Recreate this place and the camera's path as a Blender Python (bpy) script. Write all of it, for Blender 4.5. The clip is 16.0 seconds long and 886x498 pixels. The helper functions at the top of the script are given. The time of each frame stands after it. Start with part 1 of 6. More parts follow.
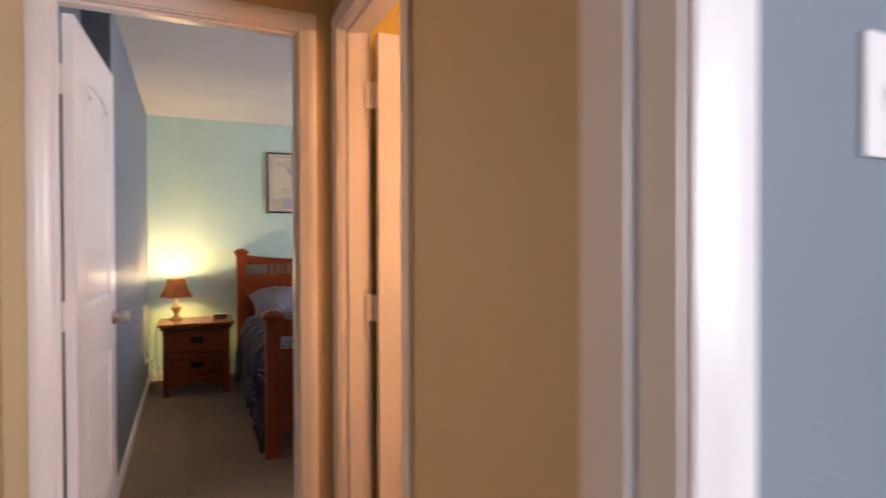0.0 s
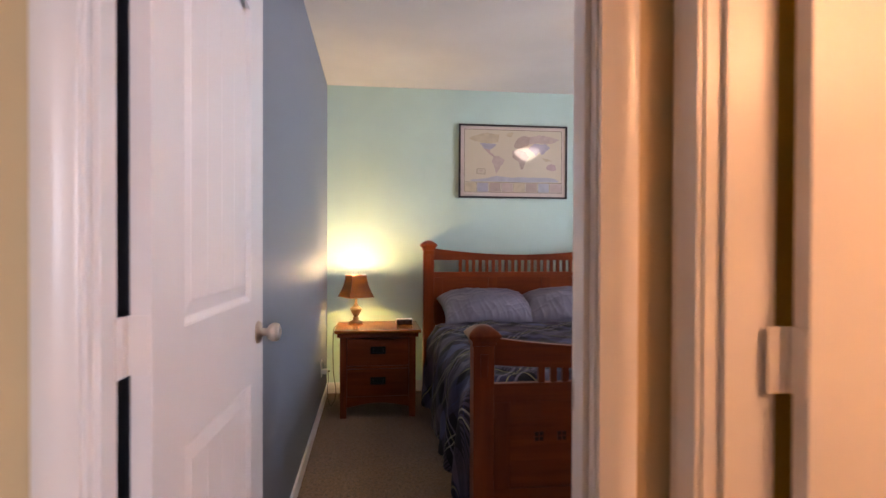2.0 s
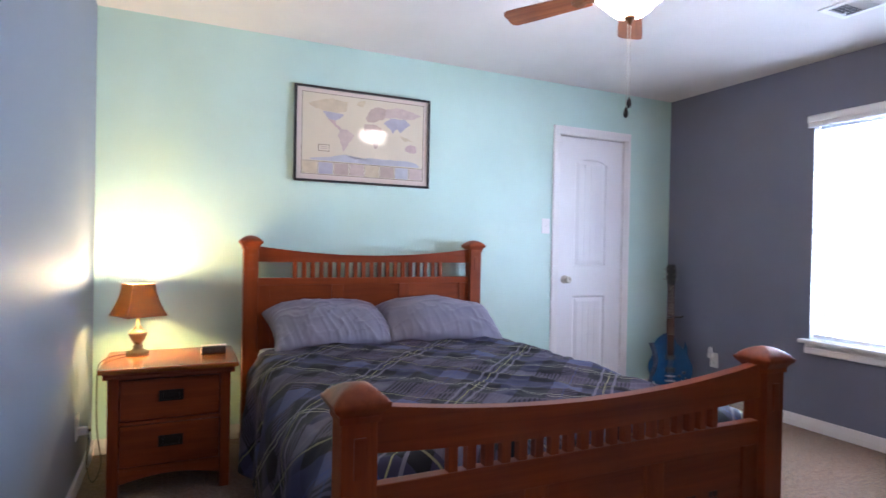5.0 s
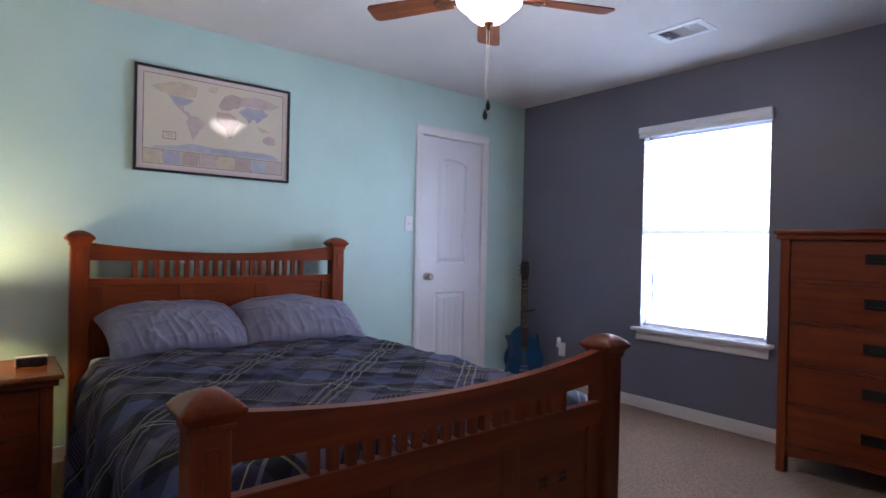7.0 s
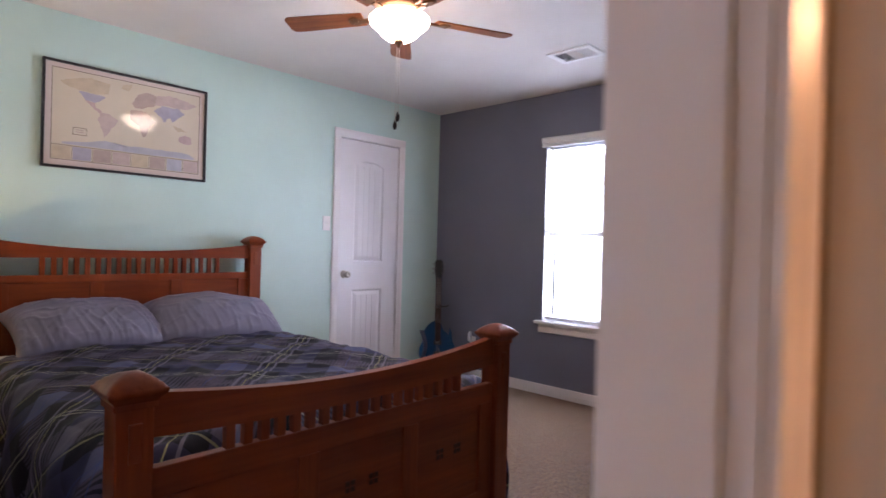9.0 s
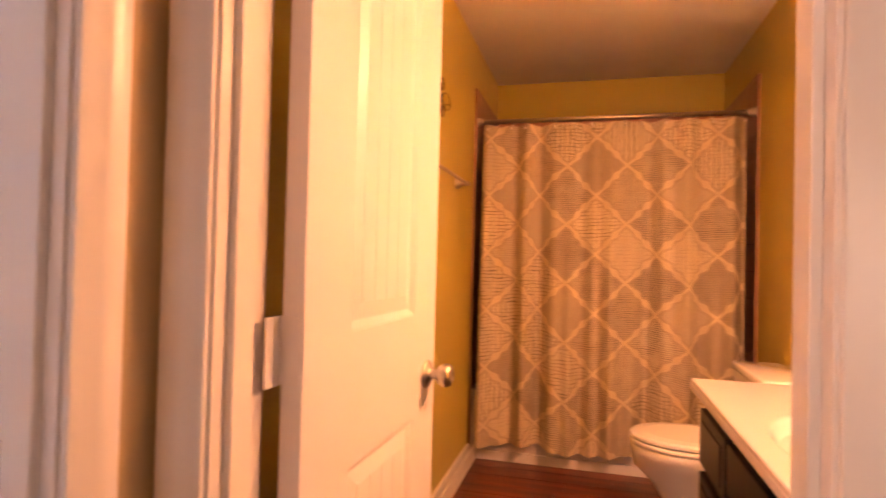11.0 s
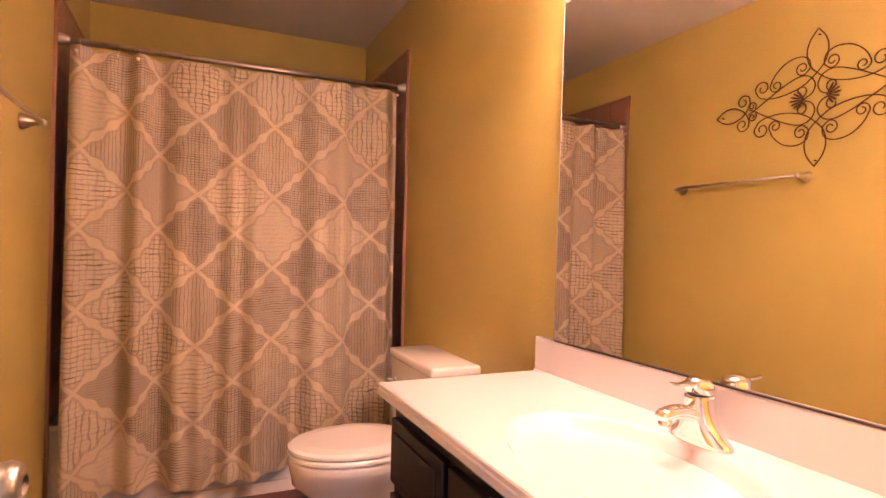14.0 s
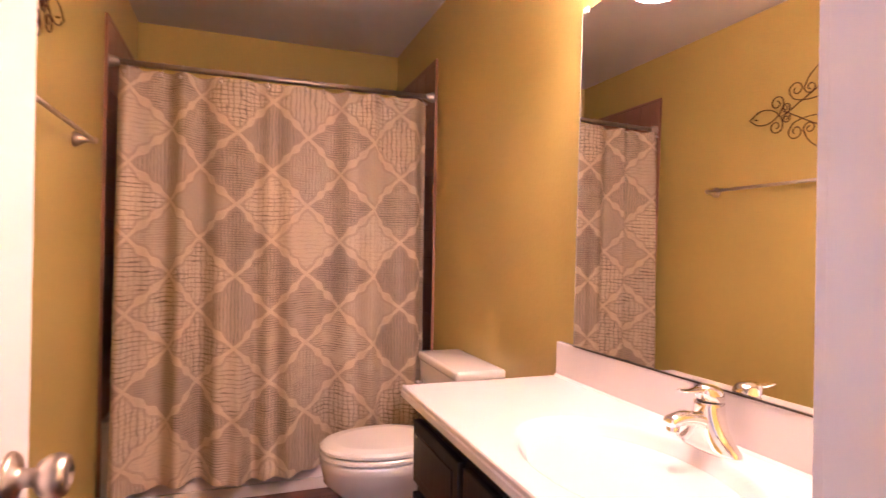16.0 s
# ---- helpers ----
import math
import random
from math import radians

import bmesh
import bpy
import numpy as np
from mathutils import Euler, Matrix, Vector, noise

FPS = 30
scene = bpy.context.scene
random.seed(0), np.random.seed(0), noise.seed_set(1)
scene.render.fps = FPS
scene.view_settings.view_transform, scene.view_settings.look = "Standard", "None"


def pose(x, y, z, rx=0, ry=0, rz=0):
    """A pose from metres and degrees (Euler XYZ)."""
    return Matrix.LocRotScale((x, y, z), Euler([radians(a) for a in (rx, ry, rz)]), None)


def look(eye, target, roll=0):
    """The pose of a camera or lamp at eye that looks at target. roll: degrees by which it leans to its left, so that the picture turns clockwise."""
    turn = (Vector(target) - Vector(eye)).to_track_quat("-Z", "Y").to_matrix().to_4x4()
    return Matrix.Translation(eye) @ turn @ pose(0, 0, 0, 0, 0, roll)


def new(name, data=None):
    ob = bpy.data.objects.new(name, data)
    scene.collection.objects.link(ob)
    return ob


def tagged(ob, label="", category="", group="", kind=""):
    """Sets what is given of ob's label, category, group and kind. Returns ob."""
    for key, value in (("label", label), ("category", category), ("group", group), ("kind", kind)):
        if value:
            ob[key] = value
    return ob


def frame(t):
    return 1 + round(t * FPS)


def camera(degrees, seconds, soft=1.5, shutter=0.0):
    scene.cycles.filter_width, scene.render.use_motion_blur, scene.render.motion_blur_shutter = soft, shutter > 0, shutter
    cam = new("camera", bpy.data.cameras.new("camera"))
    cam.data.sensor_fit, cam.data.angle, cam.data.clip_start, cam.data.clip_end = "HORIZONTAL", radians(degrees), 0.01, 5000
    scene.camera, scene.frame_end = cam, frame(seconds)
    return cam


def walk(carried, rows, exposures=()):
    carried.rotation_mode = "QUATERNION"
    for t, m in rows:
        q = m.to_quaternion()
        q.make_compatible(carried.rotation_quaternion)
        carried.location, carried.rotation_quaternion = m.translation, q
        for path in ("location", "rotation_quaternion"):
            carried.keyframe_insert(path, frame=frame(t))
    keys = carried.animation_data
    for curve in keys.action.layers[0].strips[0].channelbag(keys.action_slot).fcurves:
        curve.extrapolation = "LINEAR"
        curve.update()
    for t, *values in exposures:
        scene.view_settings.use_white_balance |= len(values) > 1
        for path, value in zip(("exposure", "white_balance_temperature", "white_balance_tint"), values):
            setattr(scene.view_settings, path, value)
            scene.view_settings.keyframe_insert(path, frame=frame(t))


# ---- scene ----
cam = camera(76.6, 16.0, 1.5, 0.5)
PATH = [
    (0, (0.33, -5.783, 1.266), (1.159, -3.963, 1.243), -0.2),
    (0.5, (0.289, -5.573, 1.252), (0.895, -3.667, 1.23), 0.2),
    (1, (0.305, -5.266, 1.215), (0.719, -3.31, 1.194), 0.4),
    (1.5, (0.337, -4.903, 1.202), (0.628, -2.924, 1.182), 0.3),
    (2, (0.351, -4.522, 1.193), (0.603, -2.538, 1.173), 0.2),
    (2.5, (0.391, -4.168, 1.185), (0.623, -2.18, 1.164), 0.4),
    (3, (0.398, -3.855, 1.164), (0.646, -1.871, 1.151), 0.5),
    (3.5, (0.388, -3.646, 1.174), (0.7, -1.671, 1.152), 0.8),
    (4, (0.418, -3.556, 1.172), (0.904, -1.616, 1.159), 0.8),
    (4.5, (0.427, -3.546, 1.174), (1.11, -1.666, 1.161), 0.9),
    (5, (0.429, -3.555, 1.184), (1.274, -1.742, 1.168), 1.1),
    (7.5, (0.437, -3.535, 1.172), (1.75, -2.027, 1.163), 1.1),
    (8, (0.416, -3.544, 1.169), (1.775, -2.076, 1.161), 1.1),
    (8.2, (0.393, -3.554, 1.179), (1.77, -2.104, 1.169), 1.2),
    (10.3, (0.255, -4.140, 1.182), (2.000, -3.174, 1.209), 1.2),
    (10.5, (0.239, -4.157, 1.171), (2.051, -3.317, 1.205), 1.0),
    (11, (0.247, -4.185, 1.158), (2.181, -3.677, 1.193), 1.4),
    (11.5, (0.307, -4.169, 1.163), (2.295, -3.957, 1.189), 1.0),
    (12, (0.423, -4.106, 1.167), (2.421, -4.189, 1.183), 1.0),
    (12.5, (0.531, -4.064, 1.167), (2.488, -4.476, 1.176), 1.3),
    (13, (0.626, -4.027, 1.172), (2.525, -4.654, 1.163), 1.1),
    (13.5, (0.726, -4.038, 1.154), (2.579, -4.791, 1.157), 1.2),
    (14, (0.784, -4.043, 1.153), (2.612, -4.854, 1.154), 1.3),
    (14.5, (0.812, -4.061, 1.153), (2.632, -4.891, 1.151), 1.3),
    (15, (0.825, -4.079, 1.155), (2.642, -4.914, 1.152), 1.2),
    (15.5, (0.795, -4.075, 1.166), (2.618, -4.896, 1.158), 1.2),
    (16, (0.715, -4.071, 1.171), (2.595, -4.753, 1.176), 1.0),
]
walk(cam, [(t, look(eye, target, roll)) for t, eye, target, roll in PATH],
     exposures=[(0, -0.18, 6500, 21), (0.5, 0.2, 6150, 20), (1, 0.24, 6250, 23), (1.5, 0.03, 6400, 26), (2, -0.16, 6350, 25), (2.5, 0.08, 5650, 17), (3, 0.12, 5450, 17), (3.5, 0.22, 5450, 17), (4, 0.34, 5450, 17), (4.5, 0.45, 5450, 17), (5, 0.4, 5450, 18), (7.3, -0.44, 5350, 19), (8.2, -0.44, 5350, 19), (10.3, 0.5, 7700, 42), (11, 0.48, 7700, 42), (11.5, 0.47, 7200, 40), (12, 0.33, 6750, 40), (13, 0.37, 6350, 40), (13.5, 0.53, 5450, 33), (14, 0.6, 4800, 27), (15, 0.64, 4300, 21), (16, 0.6, 4250, 22)])

# ---- world and lights ----
world = bpy.data.worlds.new("world")
scene.world = world
world.use_nodes = True
wn = world.node_tree.nodes
sky = wn.new("ShaderNodeTexSky")
sky.sky_type, sky.sun_disc, sky.sun_elevation, sky.sun_rotation = "NISHITA", False, radians(40), radians(200)
world.node_tree.links.new(sky.outputs[0], wn["Background"].inputs[0])
wn["Background"].inputs[1].default_value = 0.1


def area_lamp(name, eye, target, w, h, watts, color):
    d = bpy.data.lights.new(name, "AREA")
    d.shape, d.size, d.size_y, d.energy, d.color = "RECTANGLE", w, h, watts, color
    ob = new(name, d)
    ob.matrix_world = look(eye, target)
    return ob


def bulb_lamp(name, at, watts, color, r=0.03):
    d = bpy.data.lights.new(name, "POINT")
    d.energy, d.color, d.shadow_soft_size = watts, color, r
    ob = new(name, d)
    ob.location = at
    return ob


DAY = (0.82, 0.91, 1.0)
area_lamp("window_daylight", (4.62, -1.65, 1.35), (0, -1.95, 1.35), 1.1, 1.7, 75, DAY)
area_lamp("window_groundlight", (5.1, -1.65, 0.15), (3.4, -1.75, 2.2), 2.0, 1.4, 780, DAY)
area_lamp("window_skylight", (5.2, -1.25, 2.75), (4.0, -1.95, 1.1), 1.8, 1.3, 290, DAY)
area_lamp("living_daylight", (-1.4, 3.55, 1.6), (-1.4, 0, 1.6), 1.7, 1.6, 240, (1.0, 0.88, 0.74))
# Warm fill added for the hall walls, in place of unseen living-space lamps.
area_lamp("living_warm_fill", (-9.1, -2.5, 1.4), (0, -2.5, 1.4), 2.2, 2.0, 215, (1.0, 0.72, 0.48))
area_lamp("study_daylight", (1.42, -8.65, 1.5), (0.4, -5.0, 1.4), 1.0, 1.2, 122, (0.92, 0.95, 1.0))
WARM = (1.0, 0.505, 0.225)
bulb_lamp("fan_bulb", (2.11, -1.75, 2.235), 9, (1.0, 0.76, 0.52), 0.05)
bulb_lamp("bedside_bulb", (0.237, -0.36, 0.953), 25, (1.0, 0.70, 0.32), 0.012)
# Second source added low in the same lamp, for the glow below its shade.
bulb_lamp("bedside_low_fill", (0.237, -0.36, 0.845), 15, (1.0, 0.68, 0.20), 0.018)
VX = (1.93, 1.71, 1.49)
for bx in VX:
    bulb_lamp("vanity_bulb", (bx, -4.925, 1.893), 7, WARM, 0.012)

# ---- materials ----


def nodes_of(name):
    m = bpy.data.materials.new(name)
    m.use_nodes = True
    nt = m.node_tree
    return m, nt, nt.nodes["Principled BSDF"]


def nd(nt, kind, **kw):
    n = nt.nodes.new(kind)
    for k, v in kw.items():
        if k == "op":
            n.operation = v
        else:
            n.inputs[k].default_value = v
    return n


def mth(nt, op, a, b=0.0, c=None):
    n = nt.nodes.new("ShaderNodeMath")
    n.operation = op
    for i, v in enumerate((a, b) if c is None else (a, b, c)):
        if isinstance(v, (int, float)):
            n.inputs[i].default_value = v
        else:
            nt.links.new(v, n.inputs[i])
    return n.outputs[0]


def mixc(nt, f, a, b):
    n = nt.nodes.new("ShaderNodeMix")
    n.data_type = "RGBA"
    for i, v in ((0, f), (6, a), (7, b)):
        if isinstance(v, (int, float)):
            n.inputs[i].default_value = v
        elif isinstance(v, tuple):
            n.inputs[i].default_value = (*v, 1)
        else:
            nt.links.new(v, n.inputs[i])
    return n.outputs[2]


def coords(nt, scale=(1, 1, 1), which="Object", loc=(0, 0, 0)):
    tc = nt.nodes.new("ShaderNodeTexCoord")
    mp = nt.nodes.new("ShaderNodeMapping")
    mp.inputs["Scale"].default_value = scale
    mp.inputs["Location"].default_value = loc
    nt.links.new(tc.outputs[which], mp.inputs[0])
    return mp.outputs[0]


def noise_tex(nt, vec, scale, detail=3.0, rough=0.5):
    n = nt.nodes.new("ShaderNodeTexNoise")
    n.inputs["Scale"].default_value, n.inputs["Detail"].default_value, n.inputs["Roughness"].default_value = scale, detail, rough
    nt.links.new(vec, n.inputs["Vector"])
    return n.outputs[0]


def bump(nt, bs, height, strength, dist=0.002):
    b = nt.nodes.new("ShaderNodeBump")
    b.inputs["Strength"].default_value, b.inputs["Distance"].default_value = strength, dist
    nt.links.new(height, b.inputs["Height"])
    nt.links.new(b.outputs[0], bs.inputs["Normal"])


def ramp(nt, fac, lo, hi):
    n = nt.nodes.new("ShaderNodeMapRange")
    n.inputs[1].default_value, n.inputs[2].default_value = lo, hi
    nt.links.new(fac, n.inputs[0])
    return n.outputs[0]


def paint(name, col, rough=0.55, tex=0.25, grain=170, vary=0.06):
    """Rolled wall or trim paint: slight tone drift and an orange-peel relief."""
    m, nt, bs = nodes_of(name)
    v = coords(nt)
    big = noise_tex(nt, v, 1.7, 3)
    fine = noise_tex(nt, v, grain, 2)
    dark = tuple(c * (1 - vary) for c in col)
    lite = tuple(min(1, c * (1 + vary)) for c in col)
    nt.links.new(mixc(nt, ramp(nt, big, 0.3, 0.7), dark, lite), bs.inputs["Base Color"])
    nt.links.new(mth(nt, "MULTIPLY_ADD", big, 0.12, rough - 0.06), bs.inputs["Roughness"])
    if tex:
        bump(nt, bs, fine, tex, 0.0015)
    return m


def wood(name, dark, lite, axis=2, rough=0.34, scale=1.0, coat=0.10):
    """Stained wood with the grain along one axis."""
    m, nt, bs = nodes_of(name)
    s = [26.0, 26.0, 26.0]
    s[axis] = 1.6
    v = coords(nt, tuple(scale * a for a in s))
    s2 = [90.0, 90.0, 90.0]
    s2[axis] = 3.0
    g1 = noise_tex(nt, v, 1.0, 5, 0.6)
    g2 = noise_tex(nt, coords(nt, tuple(scale * a for a in s2)), 1.0, 3)
    blot = noise_tex(nt, coords(nt), 5.0, 2)
    info = nt.nodes.new("ShaderNodeObjectInfo")
    f = mth(nt, "ADD", mth(nt, "MULTIPLY", g1, 0.75), mth(nt, "MULTIPLY", blot, 0.25))
    f = mth(nt, "ADD", f, mth(nt, "MULTIPLY_ADD", info.outputs["Random"], 0.12, -0.06))
    c = mixc(nt, ramp(nt, f, 0.34, 0.68), dark, lite)
    c = mixc(nt, mth(nt, "MULTIPLY", ramp(nt, g2, 0.55, 0.75), 0.35), c, tuple(0.45 * a for a in dark))
    nt.links.new(c, bs.inputs["Base Color"])
    nt.links.new(mth(nt, "MULTIPLY_ADD", g2, 0.15, rough - 0.05), bs.inputs["Roughness"])
    bs.inputs["Coat Weight"].default_value = coat
    bs.inputs["Coat Roughness"].default_value = 0.2
    bs.inputs["Specular IOR Level"].default_value = 0.25
    bump(nt, bs, g2, 0.12, 0.001)
    return m


def plain(name, col, rough=0.5, metal=0.0, vary=0.1, scale=40.0, coat=0.0, bumpy=0.05):
    m, nt, bs = nodes_of(name)
    n = noise_tex(nt, coords(nt), scale, 3)
    nt.links.new(mixc(nt, n, tuple(c * (1 - vary) for c in col), tuple(min(1, c * (1 + vary)) for c in col)), bs.inputs["Base Color"])
    nt.links.new(mth(nt, "MULTIPLY_ADD", n, 0.16 * min(1, rough * 3), rough - 0.08 * min(1, rough * 3)), bs.inputs["Roughness"])
    bs.inputs["Metallic"].default_value = metal
    bs.inputs["Coat Weight"].default_value = coat
    bs.inputs["Coat Roughness"].default_value = 0.05
    if bumpy:
        bump(nt, bs, n, bumpy, 0.001)
    return m


GREY = paint("grey_paint", (0.185, 0.208, 0.252), 0.57, 0.35)
SLATE = paint("slate_paint", (0.160, 0.165, 0.222), 0.42, 0.3)
MINT = paint("mint_paint", (0.53, 0.705, 0.64), 0.42, 0.25)
TAN = paint("tan_paint", (0.62, 0.48, 0.275), 0.5, 0.35)
GOLD = paint("gold_paint", (0.52, 0.415, 0.080), 0.34, 0.6, 90)
BLUEGREY = paint("bluegrey_paint", (0.195, 0.235, 0.27), 0.5, 0.25)
CEIL = paint("ceiling_paint", (0.70, 0.665, 0.63), 0.8, 0.5, 120)
TRIM = paint("trim_paint", (0.80, 0.77, 0.76), 0.30, 0.08, 60, 0.03)
DOORPAINT = paint("door_paint", (0.80, 0.78, 0.79), 0.33, 0.12, 140, 0.03)
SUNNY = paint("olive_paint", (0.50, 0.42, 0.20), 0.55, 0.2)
CHERRY = wood("cherry_vertical", (0.148, 0.0255, 0.0056), (0.240, 0.049, 0.0098), 2)
CHERRY_X = wood("cherry_across", (0.148, 0.0255, 0.0056), (0.240, 0.049, 0.0098), 0)
CHERRY_Y = wood("cherry_lengthwise", (0.148, 0.0255, 0.0056), (0.240, 0.049, 0.0098), 1)
# Cherry again, more golden: the bedside lamp's light is put into the top's colour.
CHERRY_TOP_LIT = wood("lamplit_cherry_top", (0.15, 0.042, 0.007), (0.28, 0.088, 0.014), 0, 0.2, 1.0, 0.5)
ESPRESSO = wood("espresso_wood", (0.006, 0.005, 0.006), (0.017, 0.0125, 0.0135), 2, 0.35)
INLAY = wood("inlay_wood", (0.030, 0.008, 0.003), (0.070, 0.018, 0.006), 2)
BLADE = wood("fan_blade_wood", (0.15, 0.04, 0.014), (0.36, 0.12, 0.04), 0, 0.35)
PLANKWOOD = wood("floor_plank_wood", (0.055, 0.010, 0.005), (0.20, 0.045, 0.018), 1, 0.28, 0.7, 0.3)
NICKEL = plain("satin_nickel", (0.60, 0.54, 0.47), 0.34, 1.0, 0.05, 8, 0, 0)
CHROME = plain("chrome", (0.86, 0.84, 0.82), 0.07, 1.0, 0.02, 40, 0, 0)
BRONZE = plain("bronze", (0.17, 0.085, 0.045), 0.38, 0.85, 0.2)
IRON = plain("dark_iron", (0.085, 0.038, 0.022), 0.45, 0.6, 0.2)
PULL = plain("black_pull_metal", (0.012, 0.011, 0.011), 0.45, 0.5, 0.3)
PORCELAIN = plain("porcelain", (0.82, 0.79, 0.77), 0.09, 0.0, 0.02, 8, 0.4, 0)
MARBLE = plain("cultured_marble", (0.71, 0.675, 0.69), 0.13, 0.0, 0.03, 6, 0.5, 0)
PLASTIC = plain("white_plastic", (0.80, 0.79, 0.77), 0.35, 0.0, 0.02, 20, 0, 0)
BLACKP = plain("black_plastic", (0.012, 0.012, 0.014), 0.3)
BACKING_BLACK = plain("near_black_backing", (0.02, 0.018, 0.02), 0.9)
PILLOW = plain("lavender_grey_sateen", (0.168, 0.162, 0.235), 0.40, 0.0, 0.12, 14, 0, 0.15)
VINYL = plain("vinyl_white", (0.82, 0.83, 0.85), 0.4, 0, 0.02, 30, 0, 0)
MATTRESS = plain("mattress_ticking", (0.5, 0.5, 0.52), 0.8, 0, 0.1, 90)
CORD = plain("brown_cord", (0.05, 0.04, 0.025), 0.5)
CERAMIC = plain("aged_brass_ceramic", (0.23, 0.17, 0.085), 0.3, 0.25, 0.5, 22)


def mirror_mat():
    m, nt, bs = nodes_of("mirror_silver")
    bs.inputs["Base Color"].default_value = (0.90, 0.90, 0.89, 1)
    bs.inputs["Metallic"].default_value, bs.inputs["Roughness"].default_value = 1.0, 0.008
    return m


def glass_mat():
    m, nt, bs = nodes_of("clear_glass")
    bs.inputs["Base Color"].default_value = (0.97, 0.98, 0.98, 1)
    bs.inputs["Roughness"].default_value, bs.inputs["Transmission Weight"].default_value, bs.inputs["IOR"].default_value = 0.0, 1.0, 1.45
    return m


def glow_mat(name, col, strength, base):
    """Lit frosted glass of a lamp that is on."""
    m, nt, bs = nodes_of(name)
    bs.inputs["Base Color"].default_value = (*base, 1)
    bs.inputs["Roughness"].default_value = 0.3
    bs.inputs["Emission Color"].default_value = (*col, 1)
    bs.inputs["Emission Strength"].default_value = strength
    return m


def shade_mat(name, dark, lite, through_dark, through_lite, share):
    """Thin lampshade cloth that lets some light through."""
    m, nt, bs = nodes_of(name)
    weave = noise_tex(nt, coords(nt), 260, 2)
    tr = nt.nodes.new("ShaderNodeBsdfTranslucent")
    nt.links.new(mixc(nt, weave, through_dark, through_lite), tr.inputs[0])
    nt.links.new(mixc(nt, weave, dark, lite), bs.inputs["Base Color"])
    bs.inputs["Roughness"].default_value = 0.8
    mx = nt.nodes.new("ShaderNodeMixShader")
    mx.inputs[0].default_value = share
    nt.links.new(bs.outputs[0], mx.inputs[1])
    nt.links.new(tr.outputs[0], mx.inputs[2])
    nt.links.new(mx.outputs[0], nt.nodes["Material Output"].inputs[0])
    return m


def carpet_mat():
    m, nt, bs = nodes_of("beige_carpet")
    v = coords(nt)
    f1 = noise_tex(nt, v, 60, 5, 0.85)
    f2 = noise_tex(nt, v, 5, 4, 0.6)
    f3 = noise_tex(nt, v, 55, 2)
    c = mixc(nt, ramp(nt, f1, 0.39, 0.61), (0.065, 0.030, 0.013), (0.42, 0.255, 0.140))
    c = mixc(nt, mth(nt, "MULTIPLY", ramp(nt, f2, 0.35, 0.65), 0.3), c, (0.14, 0.084, 0.046))
    nt.links.new(c, bs.inputs["Base Color"])
    bs.inputs["Roughness"].default_value = 0.95
    bs.inputs["Sheen Weight"].default_value = 0.3
    bump(nt, bs, mth(nt, "ADD", f1, f3), 0.9, 0.008)
    return m


def band(nt, coord, period, centre, half):
    """1 where coord lies within half of centre, each period."""
    d = mth(nt, "PINGPONG", mth(nt, "ADD", coord, -centre), period / 2)
    return mth(nt, "LESS_THAN", d, half)


